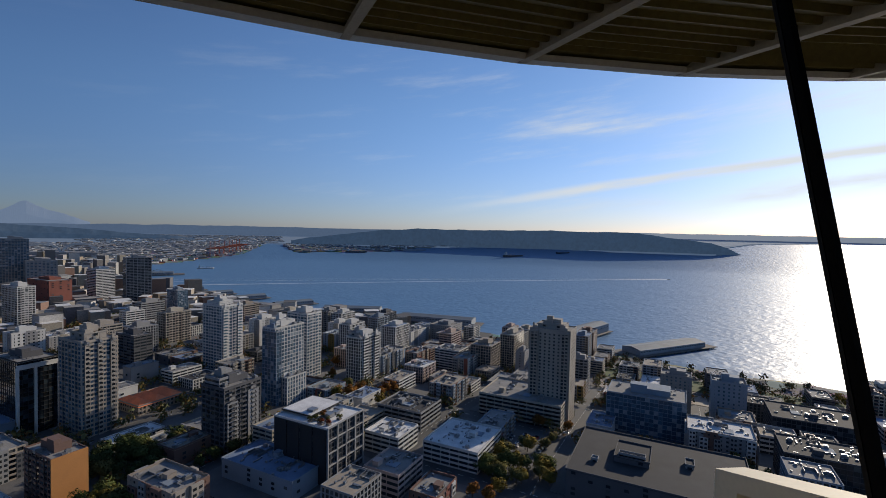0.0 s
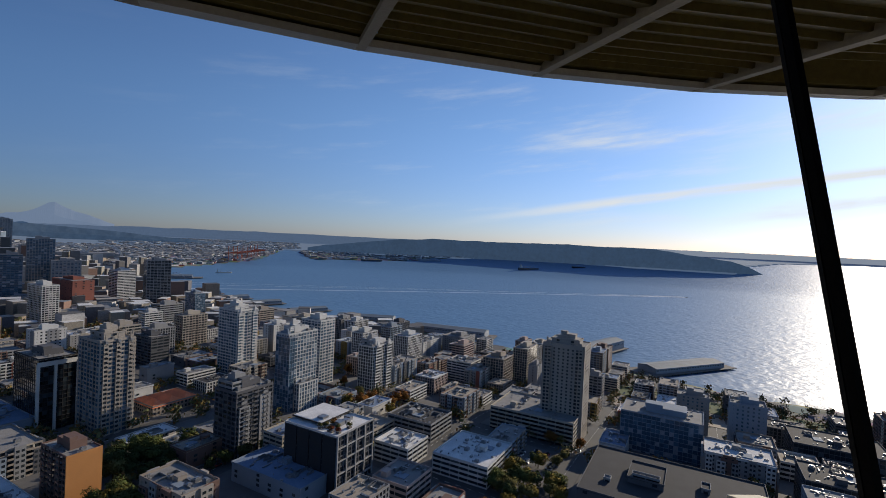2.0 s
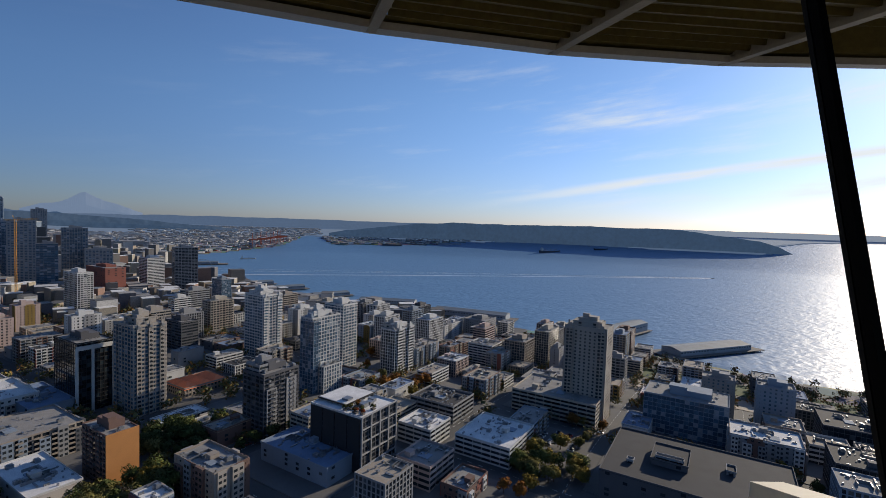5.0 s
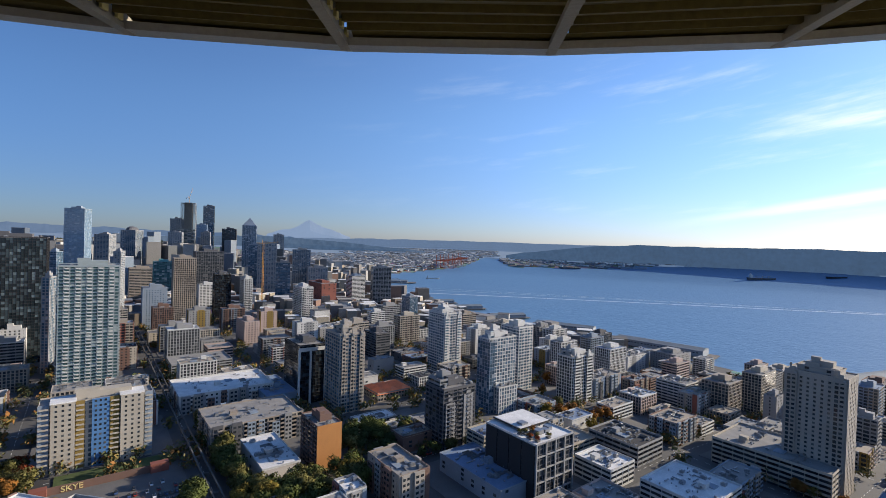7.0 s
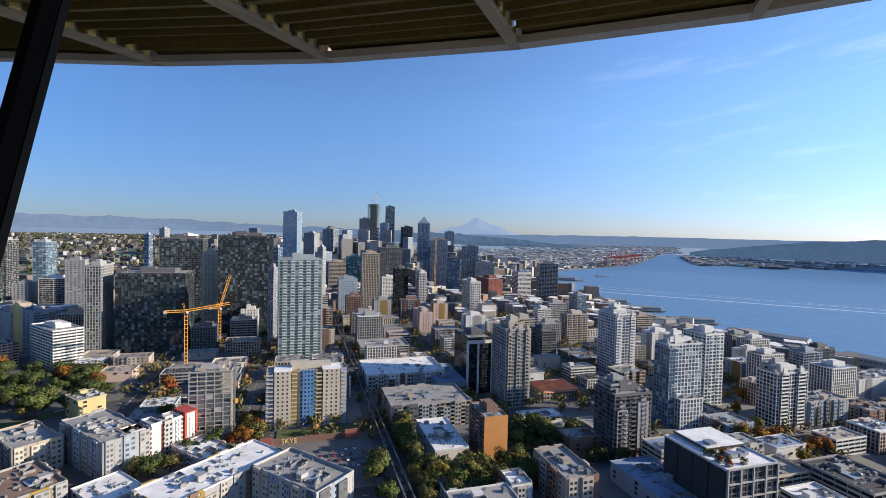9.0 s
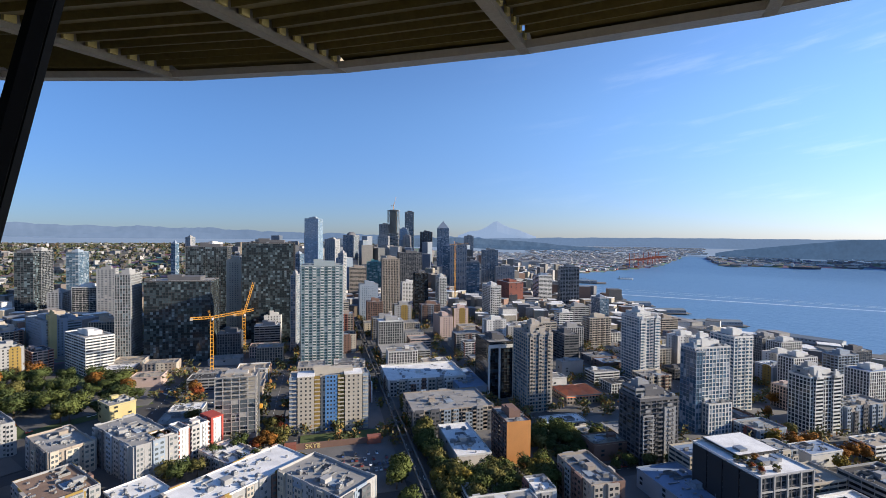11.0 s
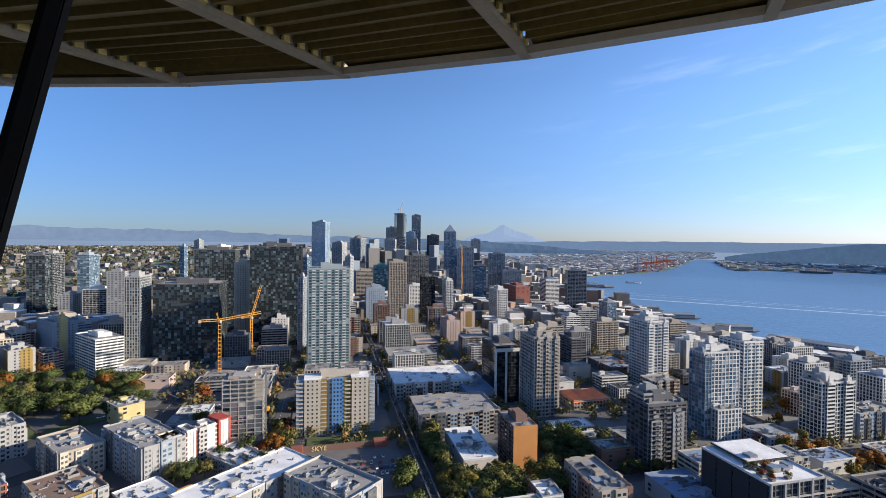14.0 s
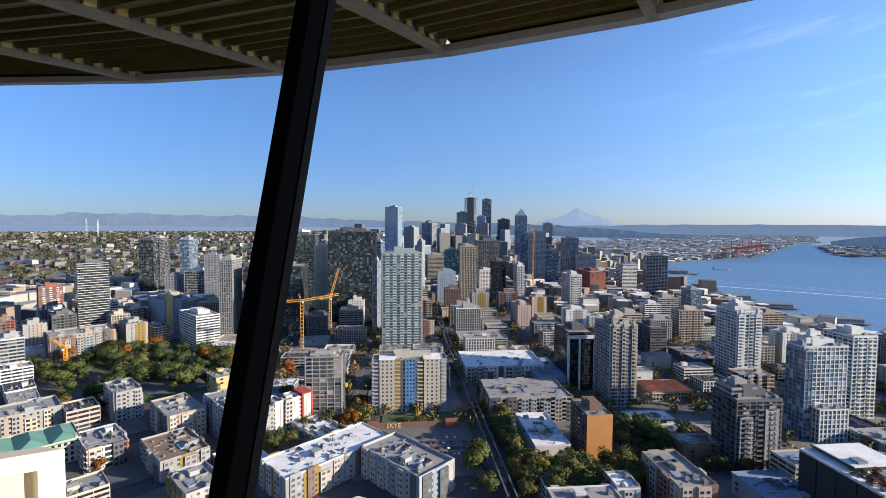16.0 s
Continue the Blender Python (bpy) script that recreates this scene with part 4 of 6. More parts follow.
building("apartment_tower", -184.7, -538.6, 32.3, 25.6, 36.0, 131, "frame", "tan", "dark_glass", "tan block with dark window bays")
building("apartment_building", -239.2, -587.7, 42.1, 19.0, 43.8, 131, "frame", "cream", "dark_glass", "tan flats with stepped balconies")
building("apartment_building", -225.6, -523.3, 19.4, 10.9, 31.1, 131, "grid", "grey", "dark_glass", "grey flats beside the beige tower")
building("apartment_building", -188.2, -740.7, 43.5, 37.3, 31.8, 131, "grid", "grey", "dark_glass", "grey apartment block near the waterfront")
building("office_building", -130.1, -720.6, 55.4, 24.9, 24.0, 131, "grid", "white", "blue_glass", "pale low block with a blank end")
building("office_building", -94.6, -778.1, 31.4, 21.3, 42.6, 131, "glass", "darkgrey", "dark_glass", "dark glass office near the piers")
building("apartment_building", -65.7, -540.0, 47.1, 21.2, 22.1, 131, "grid", "beige", "dark_glass", "beige low apartment block downhill", bays=True)
building("apartment_building", -107.0, -567.5, 29.8, 16.5, 18.1, 131, "grid", "brick", "dark_glass", "brick apartment block with flat roof", bays=True)
building("apartment_building", -269.7, -468.5, 18.6, 13.0, 34.8, 221, "bal", "grey", "dark_glass", "grey flats with balcony bays")
building("parking_garage", -65.1, -383.4, 33.8, 40.2, 13.5, 131, "band", "grey", "black", "grey parking deck with dark roof", roof="darkroof")
building("office_building", -43.9, -335.5, 26.8, 27.3, 12.9, 131, "band", "white", "dark_glass", "low white office with open roof wells", roof="whiteroof")
building("office_building", -90.6, -315.8, 43.2, 39.4, 12.9, 131, "band", "white", "dark_glass", "low white office with pale roof", roof="whiteroof")
building("apartment_building", 99.3, -251.7, 12.0, 16.0, 18.2, 131, "grid", "grey", "dark_glass", "small block with bright white roof", bays=True, roof="whiteroof")
building("apartment_building", 80.5, -278.6, 20.5, 36.5, 21.3, 131, "grid", "tan", "dark_glass", "stepped flats with ochre bays and roof terraces", bays=True)
building("low_building", 31.3, -308.0, 29.9, 57.9, 11.6, 131, "plain", "bluegrey", "dark_glass", "low workshop with grey walls and blue roof", roof="blueroof")
building("small_building", 171.1, -288.5, 23.2, 51.6, 12.4, 131, "plain", "redwhite", "dark_glass", "small block with a red wall", roof="whiteroof")
building("apartment_building", 214.2, -331.8, 64.2, 44.9, 18.7, 131, "bal", "tan", "dark_glass", "taupe apartment row with balconies", bays=True)
building("apartment_building", 287.9, -396.8, 78.7, 55.1, 14.4, 131, "grid", "white", "dark_glass", "white apartment row with red bays", bays=True, roof="whiteroof")
building("office_building", 375.3, -473.9, 60.3, 42.2, 11.8, 131, "band", "grey", "dark_glass", "grey office with stepped roof")
building("low_building", 245.9, -411.6, 28.0, 62.2, 11.7, 131, "plain", "bluegrey", "dark_glass", "low hall with a blue roof", roof="blueroof")
building("low_building", 144.5, -451.1, 39.2, 31.4, 7.4, 131, "hip", "tan", "dark_glass", "low block under red tile hips", roof="redroof")
building("office_building", 174.9, -517.9, 26.7, 13.7, 17.9, 131, "plain", "grey", "dark_glass", "windowless grey block among trees")
building("office_building", 208.4, -592.6, 20.0, 39.1, 32.6, 131, "band", "darkgrey", "dark_glass", "dark stepped office block near trees")
building("low_building", 90.5, -346.7, 26.7, 17.2, 12.1, 131, "plain", "brick", "dark_glass", "low dark hall with a slanted roof", roof="tanroof")
slim_stack = building("apartment_tower", 422.2, -794.0, 20.7, 45.9, 63.9, 131, "bal", "white", "dark_glass", "white tower with balcony stacks")
volume(slim_stack, 0, -16, 13, 12, 58, "bal", "white")
building("office_building", 488.3, -1004.9, 35.4, 78.6, 56.2, 131, "plain", "brickred", "dark_glass", "dark red brick office block")
building("office_building", 439.9, -1085.4, 34.6, 33.8, 76.1, 131, "band", "white", "dark_glass", "white office block with striped floors")
building("apartment_tower", 388.8, -1124.0, 45.3, 31.7, 103.7, 149, "bal", "grey", "dark_glass", "tall tan tower near the waterfront")
building("apartment_tower", 266.5, -961.1, 20.0, 30.1, 50.3, 131, "glass", "bluegrey", "blue_glass", "blue glass tower near the piers")
building("apartment_tower", 546.9, -806.1, 14.8, 33.0, 71.9, 131, "bal", "white", "dark_glass", "slim white apartment tower downtown")
building("apartment_building", 407.0, -609.0, 20.1, 44.6, 32.1, 131, "grid", "pink", "dark_glass", "pinkish concrete block with small windows")
building("low_building", 503.2, -560.2, 35.6, 24.9, 17.6, 131, "grid", "cream", "dark_glass", "low cream block on a corner")
building("office_tower", 576.4, -775.9, 27.8, 19.5, 80.2, 131, "glass", "black", "black", "black tower with a slanted top")
building("apartment_tower", 606.8, -653.6, 33.8, 23.7, 64.9, 131, "grid", "bluegrey", "blue_glass", "blue tower with white piers")
building("apartment_tower", 594.1, -701.7, 33.7, 23.6, 110.7, 131, "fins", "tan", "dark_glass", "tan tower with a dark central stripe")
building("hotel_tower", 815.6, -836.5, 40.2, 28.1, 76.8, 131, "band", "tan", "dark_glass", "tan hotel tower with a curved crown")
building("office_tower", 837.0, -918.4, 36.1, 25.3, 86.2, 131, "glass", "teal", "teal_glass", "green glass tower with a bowed roof")
building("office_tower", 761.6, -972.5, 58.3, 40.8, 112.3, 131, "fins", "darkgrey", "dark_glass", "dark ribbed office tower downtown")
building("low_building", 668.7, -852.7, 33.5, 23.4, 49.6, 131, "grid", "white", "dark_glass", "white low block near the towers")
# skyline: tan and dark walls greyed, panes blued; distance haze is painted in
building("skyscraper", 1054.1, -903.2, 44.1, 38.5, 192.9, 59, "glass", "bluegrey", "sky_glass", "tall pale blue glass skyscraper")
building("skyscraper", 1097.4, -1012.2, 56.0, 32.4, 130.6, 59, "grid", "grey", "blue_glass", "tan stepped tower in the skyline")
building("skyscraper", 1173.7, -1168.2, 81.8, 36.8, 137.7, 59, "fins", "grey", "blue_glass", "grey tower with a rounded crown", crown="dome")
building("skyscraper", 1202.1, -1375.5, 41.8, 29.2, 175.5, 149, "grid", "grey", "blue_glass", "dark grey tower in the skyline")
building("skyscraper", 1106.0, -1258.6, 38.2, 26.7, 137.9, 149, "grid", "grey", "blue_glass", "dark tower in the skyline")
building("unfinished_skyscraper", 1146.2, -1358.3, 42.9, 30.0, 232.2, 149, "open", "concrete", "glass", "unfinished skyscraper topped by a crane")
building("skyscraper", 1410.4, -1787.9, 41.6, 29.1, 229.5, 149, "glass", "black", "blue_glass", "tall black skyscraper above downtown")
building("skyscraper", 1272.1, -1576.0, 36.6, 25.6, 156.5, 149, "glass", "bluegrey", "sky_glass", "blue glass tower with a sloped top")
building("skyscraper", 1166.2, -1466.0, 30.5, 21.4, 136.0, 149, "grid", "grey", "blue_glass", "dark tower below the black skyscraper")
building("skyscraper", 1049.0, -1435.9, 44.0, 30.8, 159.3, 149, "grid", "black", "blue_glass", "square dark brown office tower")
building("skyscraper", 940.4, -1389.9, 42.7, 29.9, 179.9, 149, "fins", "bluegrey", "blue_glass", "blue tower with a pyramid roof", crown="pyramid")
building("skyscraper", 785.1, -1188.7, 32.1, 22.5, 128.3, 149, "glass", "bluegrey", "blue_glass", "blue glass tower with pale frames")
building("skyscraper", 679.9, -1083.6, 45.1, 31.6, 135.0, 149, "grid", "grey", "blue_glass", "tan tower behind an orange crane")
building("skyscraper", 1096.5, -1824.4, 43.0, 30.1, 149.1, 149, "grid", "grey", "blue_glass", "dark stepped tower in the skyline")
building("skyscraper", 593.7, -1014.0, 32.5, 22.7, 93.8, 149, "glass", "grey", "blue_glass", "grey glass tower near the waterfront")
building("skyscraper", 656.4, -1214.5, 48.0, 33.6, 126.1, 149, "fins", "grey", "blue_glass", "dark tower with a pale edge")
building("skyscraper", 595.2, -1191.6, 51.7, 36.2, 82.7, 149, "grid", "grey", "blue_glass", "grey office tower near the waterfront")
building("skyscraper", 805.7, -629.4, 21.4, 9.6, 135.8, 59, "glass", "black", "blue_glass", "dark slim tower behind the glass block")
building("skyscraper", 875.2, -709.3, 28.1, 14.3, 111.0, 59, "glass", "bluegrey", "blue_glass", "blue banded tower in the skyline")
building("skyscraper", 512.7, -414.8, 15.8, 7.1, 101.5, 59, "fins", "grey", "blue_glass", "slim tan tower beside the green tower")
building("skyscraper", 737.5, -712.5, 25.5, 11.5, 117.1, 59, "grid", "grey", "blue_glass", "slim tan tower amid downtown")
building("skyscraper", 1528.2, -799.4, 27.2, 16.6, 107.1, 59, "grid", "grey", "blue_glass", "tan tower up on the hill")
building("skyscraper", 1603.1, -916.1, 65.4, 35.8, 80.0, 59, "grid", "white", "blue_glass", "white hospital block on the hill")
building("skyscraper", 1090.5, -540.3, 13.9, 10.3, 127.1, 59, "glass", "bluegrey", "blue_glass", "blue glass tower with pale frames")
building("office_building", -257.3, -343.5, 58.8, 34.4, 32.6, 221, "glass", "bluegrey", "blue_glass", "wide glass fronted office with roof gardens")
building("apartment_building", -327.1, -391.0, 26.7, 20.0, 37.1, 221, "grid", "grey", "blue_glass", "grey apartment block by the shore")
building("apartment_building", -340.2, -343.9, 26.3, 20.0, 42.4, 221, "grid", "bluegrey", "blue_glass", "blue grey apartment block by the shore")
building("apartment_building", -276.5, -288.2, 42.2, 29.5, 21.1, 221, "grid", "grey", "dark_glass", "low flats with white roofs", bays=True, roof="whiteroof")
hall = building("low_building", -190.6, -246.5, 95.3, 66.7, 18.1, 221, "plain", "darkgrey", "dark_glass", "broad hall with a dark flat roof", roof="darkroof", bare=True)
volume(hall, -14, 2, 20, 24, 21.4, "plain", "darkgrey", roof="darkroof", bare=True)
volume(hall, -14, -6, 15, 4, 22.4, "band", "grey", "black", roof="darkroof", bare=True)
volume(hall, 16.6, 6, 5, 9, 20.2, "plain", "grey", roof="darkroof", bare=True)
volume(hall, -34, -14, 4, 4, 19.6, "plain", "lightgrey", roof="gravel", bare=True)
building("office_building", -387.7, -306.7, 61.1, 42.8, 23.4, 221, "glass", "darkgrey", "dark_glass", "dark office with roof equipment", roof="darkroof")
building("office_building", -309.3, -239.9, 47.2, 33.1, 22.8, 221, "glass", "darkgrey", "dark_glass", "dark office with curved white parapet", roof="darkroof")

# coloured panels on the long slab
slab = bpy.data.objects["apartment_slab"]
n_floor = 14
for px, wide, tone, proud in ((-27.5, 5.5, "bluegrey", .2), (-18, 12, "cream", 1.6), (-9.5, 4.5, "ochre", .3), (1.0, 9, "blue", 1.0), (8.5, 5.0, "ochre", .3), (18.2, 13, "cream", 1.6), (27.6, 4.5, "bluegrey", .3)):
    part("panel", boxes("panel", [(px, -8.6 - proud / 2, -2, wide, proud, 46.2)], M[tone]), slab, label=tone + " painted panel")
    if tone in ("cream", "blue"):
        for i in range(n_floor):
            for q in (-.28, 0, .28):
                part("window", PANEL_WIN, slab, (px + q * wide, -8.62 - proud, 1.6 + 3.12 * i))
    else:
        for i in range(n_floor):
            part("balcony", boxes("balcony", [(px, -9.3 - proud, .6 + 3.12 * i, wide * .9, 1.3, .18), (px, -9.9 - proud, .8 + 3.12 * i, wide * .9, .08, .9)], M["cream"]), slab)
part("roof_cap", boxes("roof_cap", [(-18, -3.5, 44.2, 13, 13, 1.0), (18, -3.5, 44.2, 14, 13, 1.0), (0, 2, 44.2, 24, 9, .8)], M["whiteroof"]), slab)

# ---- streets and blocks ----
GRID = 131.0
UX, UY = math.sin(radians(GRID)), math.cos(radians(GRID))
VX, VY = math.sin(radians(GRID + 90)), math.cos(radians(GRID + 90))
AVE, STR = 100.0, 96.0     # spacing of avenues (across) and streets (along)
V0, U0 = 70.4, 83.5         # one avenue and one street that the camera looks down


def city(u, v):
    return u * UX + v * VX, u * UY + v * VY


def free(x, y, pad):
    return all((x - a) ** 2 + (y - b) ** 2 > (r * 0.82 + pad) ** 2 for a, b, r in SITES)


def sheet(name, x, y, w, d, az, m, up, n=5):
    """A slab that follows the slope of the ground."""
    verts, faces = [], []
    ca, sa = math.cos(radians(-az)), math.sin(radians(-az))
    g = [(x + ca * (i / n - .5) * w - sa * (j / n - .5) * d, y + sa * (i / n - .5) * w + ca * (j / n - .5) * d) for i in range(n + 1) for j in range(n + 1)]
    hs = gz([p[0] for p in g], [p[1] for p in g])
    verts = [(p[0], p[1], float(q) + up) for p, q in zip(g, hs)]
    for i in range(n):
        for j in range(n):
            k = i * (n + 1) + j
            faces.append((k, k + n + 1, k + n + 2, k + 1))
    edge = [i * (n + 1) for i in range(n + 1)] + [n * (n + 1) + j for j in range(1, n + 1)] + [i * (n + 1) + n for i in range(n - 1, -1, -1)] + [j for j in range(n - 1, 0, -1)]
    base = len(verts)
    verts += [(verts[k][0], verts[k][1], verts[k][2] - 0.8) for k in edge]
    m_ = len(edge)
    for i in range(m_):
        faces.append((edge[i], edge[(i + 1) % m_], base + (i + 1) % m_, base + i)[::-1])
    return tagged(new(name, mesh_of(name, verts, faces, m)), kind="structure")


tagged(sheet("road_north", 330, -120, 700, 240, 0, M["asphalt_shaded"], 0.25, 24), "asphalt streets north of the avenue grid, toned dark for shade")
rng = random.Random(4)
blocks = []
for i in range(-9, 14):
    for j in range(-3, 12):
        u, v = U0 + (i + .5) * STR, V0 + (j - .5) * AVE
        x, y = city(u, v)
        r, az = math.hypot(x, y), math.degrees(math.atan2(x, y)) % 360
        if r > 840 or r < 235 or not 108 < az < 245 or float(shore(x, y)) < 70:
            continue
        if y > -190 and x > 100 or y > -150:
            continue
        blocks.append((x, y, u, v))
        sheet("pavement", x, y, AVE - 20, STR - 18, GRID, M["pavement"], 0.55, 4)["label"] = "grey city block with raised kerb"
for i in range(9):
    for j in range(3):
        x, y = 270 + 75 * i, 10 - 85 * j
        if math.hypot(x, y) < 235 or x > 900:
            continue
        blocks.append((x, y, None, None))
        sheet("pavement", x, y, 58, 66, 0, M["asphalt"], 0.7, 4)["label"] = "grey city block with raised kerb"
tagged(sheet("road_city", -20, -640, 1500, 1000, GRID, M["asphalt"], 0.12, 60), "dark asphalt streets of the avenue grid")

# ordinary low buildings fill the blocks
LOW = (("apartment_building", "grid"), ("office_building", "band"), ("apartment_building", "bal"), ("low_building", "plain"), ("apartment_building", "fins"))
TONE = ("white", "beige", "tan", "grey", "brick", "cream", "bluegrey", "darkgrey", "grey", "white", "pink")
WORD = dict(white="white", beige="beige", tan="tan", grey="grey", brick="brown brick", cream="cream", bluegrey="blue grey", darkgrey="dark grey", pink="pale pink")
TOPS = ("gravel", "gravel", "whiteroof", "darkroof", "tanroof", "gravel", "blueroof")
for bx, by, u, v in blocks:
    az = GRID if u is not None else 0
    ca, sa = math.cos(radians(-az)), math.sin(radians(-az))
    for lx in (-20, 20):
        for ly in (-27, 0, 27):
            px, py = bx + ca * lx - sa * ly, by + sa * lx + ca * ly
            r = math.hypot(px, py)
            w, d = rng.uniform(24, 36), rng.uniform(17, 25)
            if rng.random() < 0.18 or not free(px, py, 13) or 445 < px < 650 and -225 < py < -55 or math.hypot(px - 235, py + 242) < 62 or math.hypot(px - 128, py + 410) < 24:
                continue
            name, style = rng.choice(LOW)
            tone = rng.choice(TONE)
            tall = rng.choice((7, 9, 12, 14, 18, 22)) if r < 620 else rng.choice((10, 14, 18, 24, 32, 40))
            if math.hypot(px - 365, py + 215) < 62 or math.hypot(px - 115, py + 395) < 48:
                tall = rng.choice((5, 6, 7))
            if style == "plain":
                tall = min(tall, 10)
            building(name, px, py, w, d, tall, az, style, tone, "dark_glass", f"{WORD[tone]} low block on a street corner" if ly else f"{WORD[tone]} mid-block building with a flat roof", roof=rng.choice(TOPS), fill=True, bays=style in ("grid", "bal") and r < 560)
            SITES[-1] = (px, py, 15)

# ---- far roofs: homes on the hill, sheds on the flats ----
M["houses"] = ramped("house_walls", [(.30, .29, .27), (.17, .16, .15), (.25, .20, .15), (.45, .44, .42), (.11, .11, .12), (.20, .12, .09), (.28, .25, .20)], 0.85)
M["hill_walls"] = ramped("hill_walls", [(.21, .205, .20), (.11, .11, .11), (.16, .145, .13), (.33, .325, .32), (.08, .08, .085), (.13, .11, .10)], 0.9)
M["shed_walls"] = ramped("shed_walls", [(.50, .49, .47), (.34, .33, .32), (.62, .61, .59), (.26, .22, .19), (.44, .41, .37), (.20, .21, .23)], 0.85)
rs = np.random.default_rng(7)
M["towers"] = ramped("tower_walls", [(.10, .12, .15), (.16, .19, .23), (.22, .22, .22), (.28, .26, .23), (.06, .065, .07), (.13, .17, .22)], 0.35)


def scatter(name, count, az0, az1, r0, r1, size, tall, m, label, keep, category="houses", tops="roofs"):
    az, r = rs.uniform(az0, az1, count), np.sqrt(rs.uniform(r0 ** 2, r1 ** 2, count))
    x, y = r * np.sin(np.radians(az)), r * np.cos(np.radians(az))
    ok = keep(x, y)
    x, y = x[ok], y[ok]
    z = gz(x, y)
    w, d = rs.uniform(*size, len(x)), rs.uniform(*size, len(x))
    h = rs.uniform(*tall, len(x)) ** 1.0
    bs = np.stack((x, y, z - 3, w, d, h + 3, np.full(len(x), 0) + rs.choice((0, 41, 59), len(x))), -1)
    roofs = np.stack((x, y, z + h, w * 1.02, d * 1.02, np.full(len(x), .5), bs[:, 6]), -1)
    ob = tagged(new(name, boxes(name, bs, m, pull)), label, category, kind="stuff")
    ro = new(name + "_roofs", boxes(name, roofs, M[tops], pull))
    tagged(ro, label.replace("walls", "roofs"), category, kind="stuff")
    return ob


def on_land(x, y):
    return shore(x, y) > 30


sites_x, sites_y = np.array([s[0] for s in SITES]), np.array([s[1] for s in SITES])


def clear(x, y):
    ok = shore(x, y) > 60
    near = ((x[:, None] - sites_x) ** 2 + (y[:, None] - sites_y) ** 2).min(1) < 38 ** 2
    return ok & ~near & ~((x > 440) & (x < 640) & (y > -225) & (y < -55))


scatter("hill_houses", 2100, 84, 140, 1150, 3600, (9, 26), (6, 14), M["hill_walls"], "pale walls of homes on the hill", clear, tops="hill_walls")
scatter("east_blocks", 420, 86, 118, 620, 1250, (16, 34), (9, 30), M["houses"], "pale walls of blocks under the hill", clear)
scatter("middle_blocks", 1100, 118, 215, 820, 1350, (16, 32), (8, 30), M["houses"], "walls of mid-rise blocks past the near streets", clear)
scatter("downtown_blocks", 420, 122, 166, 1150, 2500, (18, 34), (14, 58), M["houses"], "walls of mid-rise downtown blocks", clear)
scatter("flats_sheds", 2600, 146, 176, 2500, 6000, (12, 55), (5, 12), M["shed_walls"], "pale walls of sheds on the flats", on_land)
scatter("plain_sheds", 1200, 156, 175, 6000, 12000, (25, 80), (6, 14), M["shed_walls"], "pale walls of sheds far up the valley", on_land)
scatter("island_sheds", 420, 175.5, 200, 3990, 6200, (15, 55), (5, 13), M["shed_walls"], "pale walls of sheds by the harbour", on_land)
scatter("downtown_towers", 75, 126, 152, 1250, 2150, (22, 36), (45, 125), M["towers"], "walls of downtown office towers", clear, "towers")

# ---- trees ----


def leaf_mesh(seed, tone, lobes=16, leaves=2600):
    """A crown 1 m across of many small leaf sprays, in uneven lobes with gaps."""
    r = np.random.default_rng(seed)
    c = r.normal(0, 1, (lobes, 3))
    c /= np.linalg.norm(c, axis=1)[:, None]
    c *= r.uniform(.12, .36, (lobes, 1)) * (1, 1, .95)
    rad = r.uniform(.12, .22, lobes)
    k = r.integers(0, lobes, leaves)
    p = r.normal(0, 1, (leaves, 3))
    p /= np.linalg.norm(p, axis=1)[:, None]
    pos = c[k] + p * rad[k][:, None] * r.uniform(.65, 1.05, (leaves, 1)) + (0, 0, .62)
    a = r.normal(0, 1, (leaves, 3))
    a /= np.linalg.norm(a, axis=1)[:, None]
    b = np.cross(a, r.normal(0, 1, (leaves, 3)))
    b /= np.linalg.norm(b, axis=1)[:, None]
    s = r.uniform(.016, .036, (leaves, 1))
    v = np.stack((pos - a * s, pos + b * s * .8, pos + a * s, pos - b * s * .8), 1).reshape(-1, 3)
    out = (pos - c[k] - (0, 0, .62)) / rad[k][:, None] * .7 + (pos - (0, 0, .55)) * 1.6
    out /= np.linalg.norm(out, axis=1)[:, None]
    quads = np.arange(leaves * 4).reshape(-1, 4)
    quads = np.where((np.cross(a, b) * out).sum(1)[:, None] > 0, quads[:, ::-1], quads)
    me = mesh_of("crown", v.tolist(), quads.tolist(), M[tone], True)
    me.normals_split_custom_set_from_vertices(np.repeat(out, 4, 0).tolist())
    return me


def trunk_mesh():
    bm = bmesh.new()
    bmesh.ops.create_cone(bm, cap_ends=True, segments=7, radius1=.035, radius2=.012, depth=.6, matrix=Matrix.Translation((0, 0, .3)))
    for az in (20, 140, 260):
        bmesh.ops.create_cone(bm, cap_ends=True, segments=5, radius1=.012, radius2=.005, depth=.36, matrix=pose(0, 0, .42, 0, 0, az) @ pose(.09, 0, .1, 0, 38, 0))
    me = bpy.data.meshes.new("trunk")
    bm.to_mesh(me)
    bm.free()
    me.materials.append(M["bark"])
    return me


PLANTER = boxes("planter", [(0, 0, 0, 2.4, 2.4, .9)], M["timber"])
TRUNK = trunk_mesh()
TONES = {"leaf_green": "green", "leaf_dark": "dark green", "leaf_yellow": "yellow autumn", "leaf_orange": "orange autumn", "leaf_olive": "olive green", "leaf_red": "red autumn"}
CROWNS = {t: [leaf_mesh(11 * i + q, t) for q in range(3)] for i, t in enumerate(TONES)}


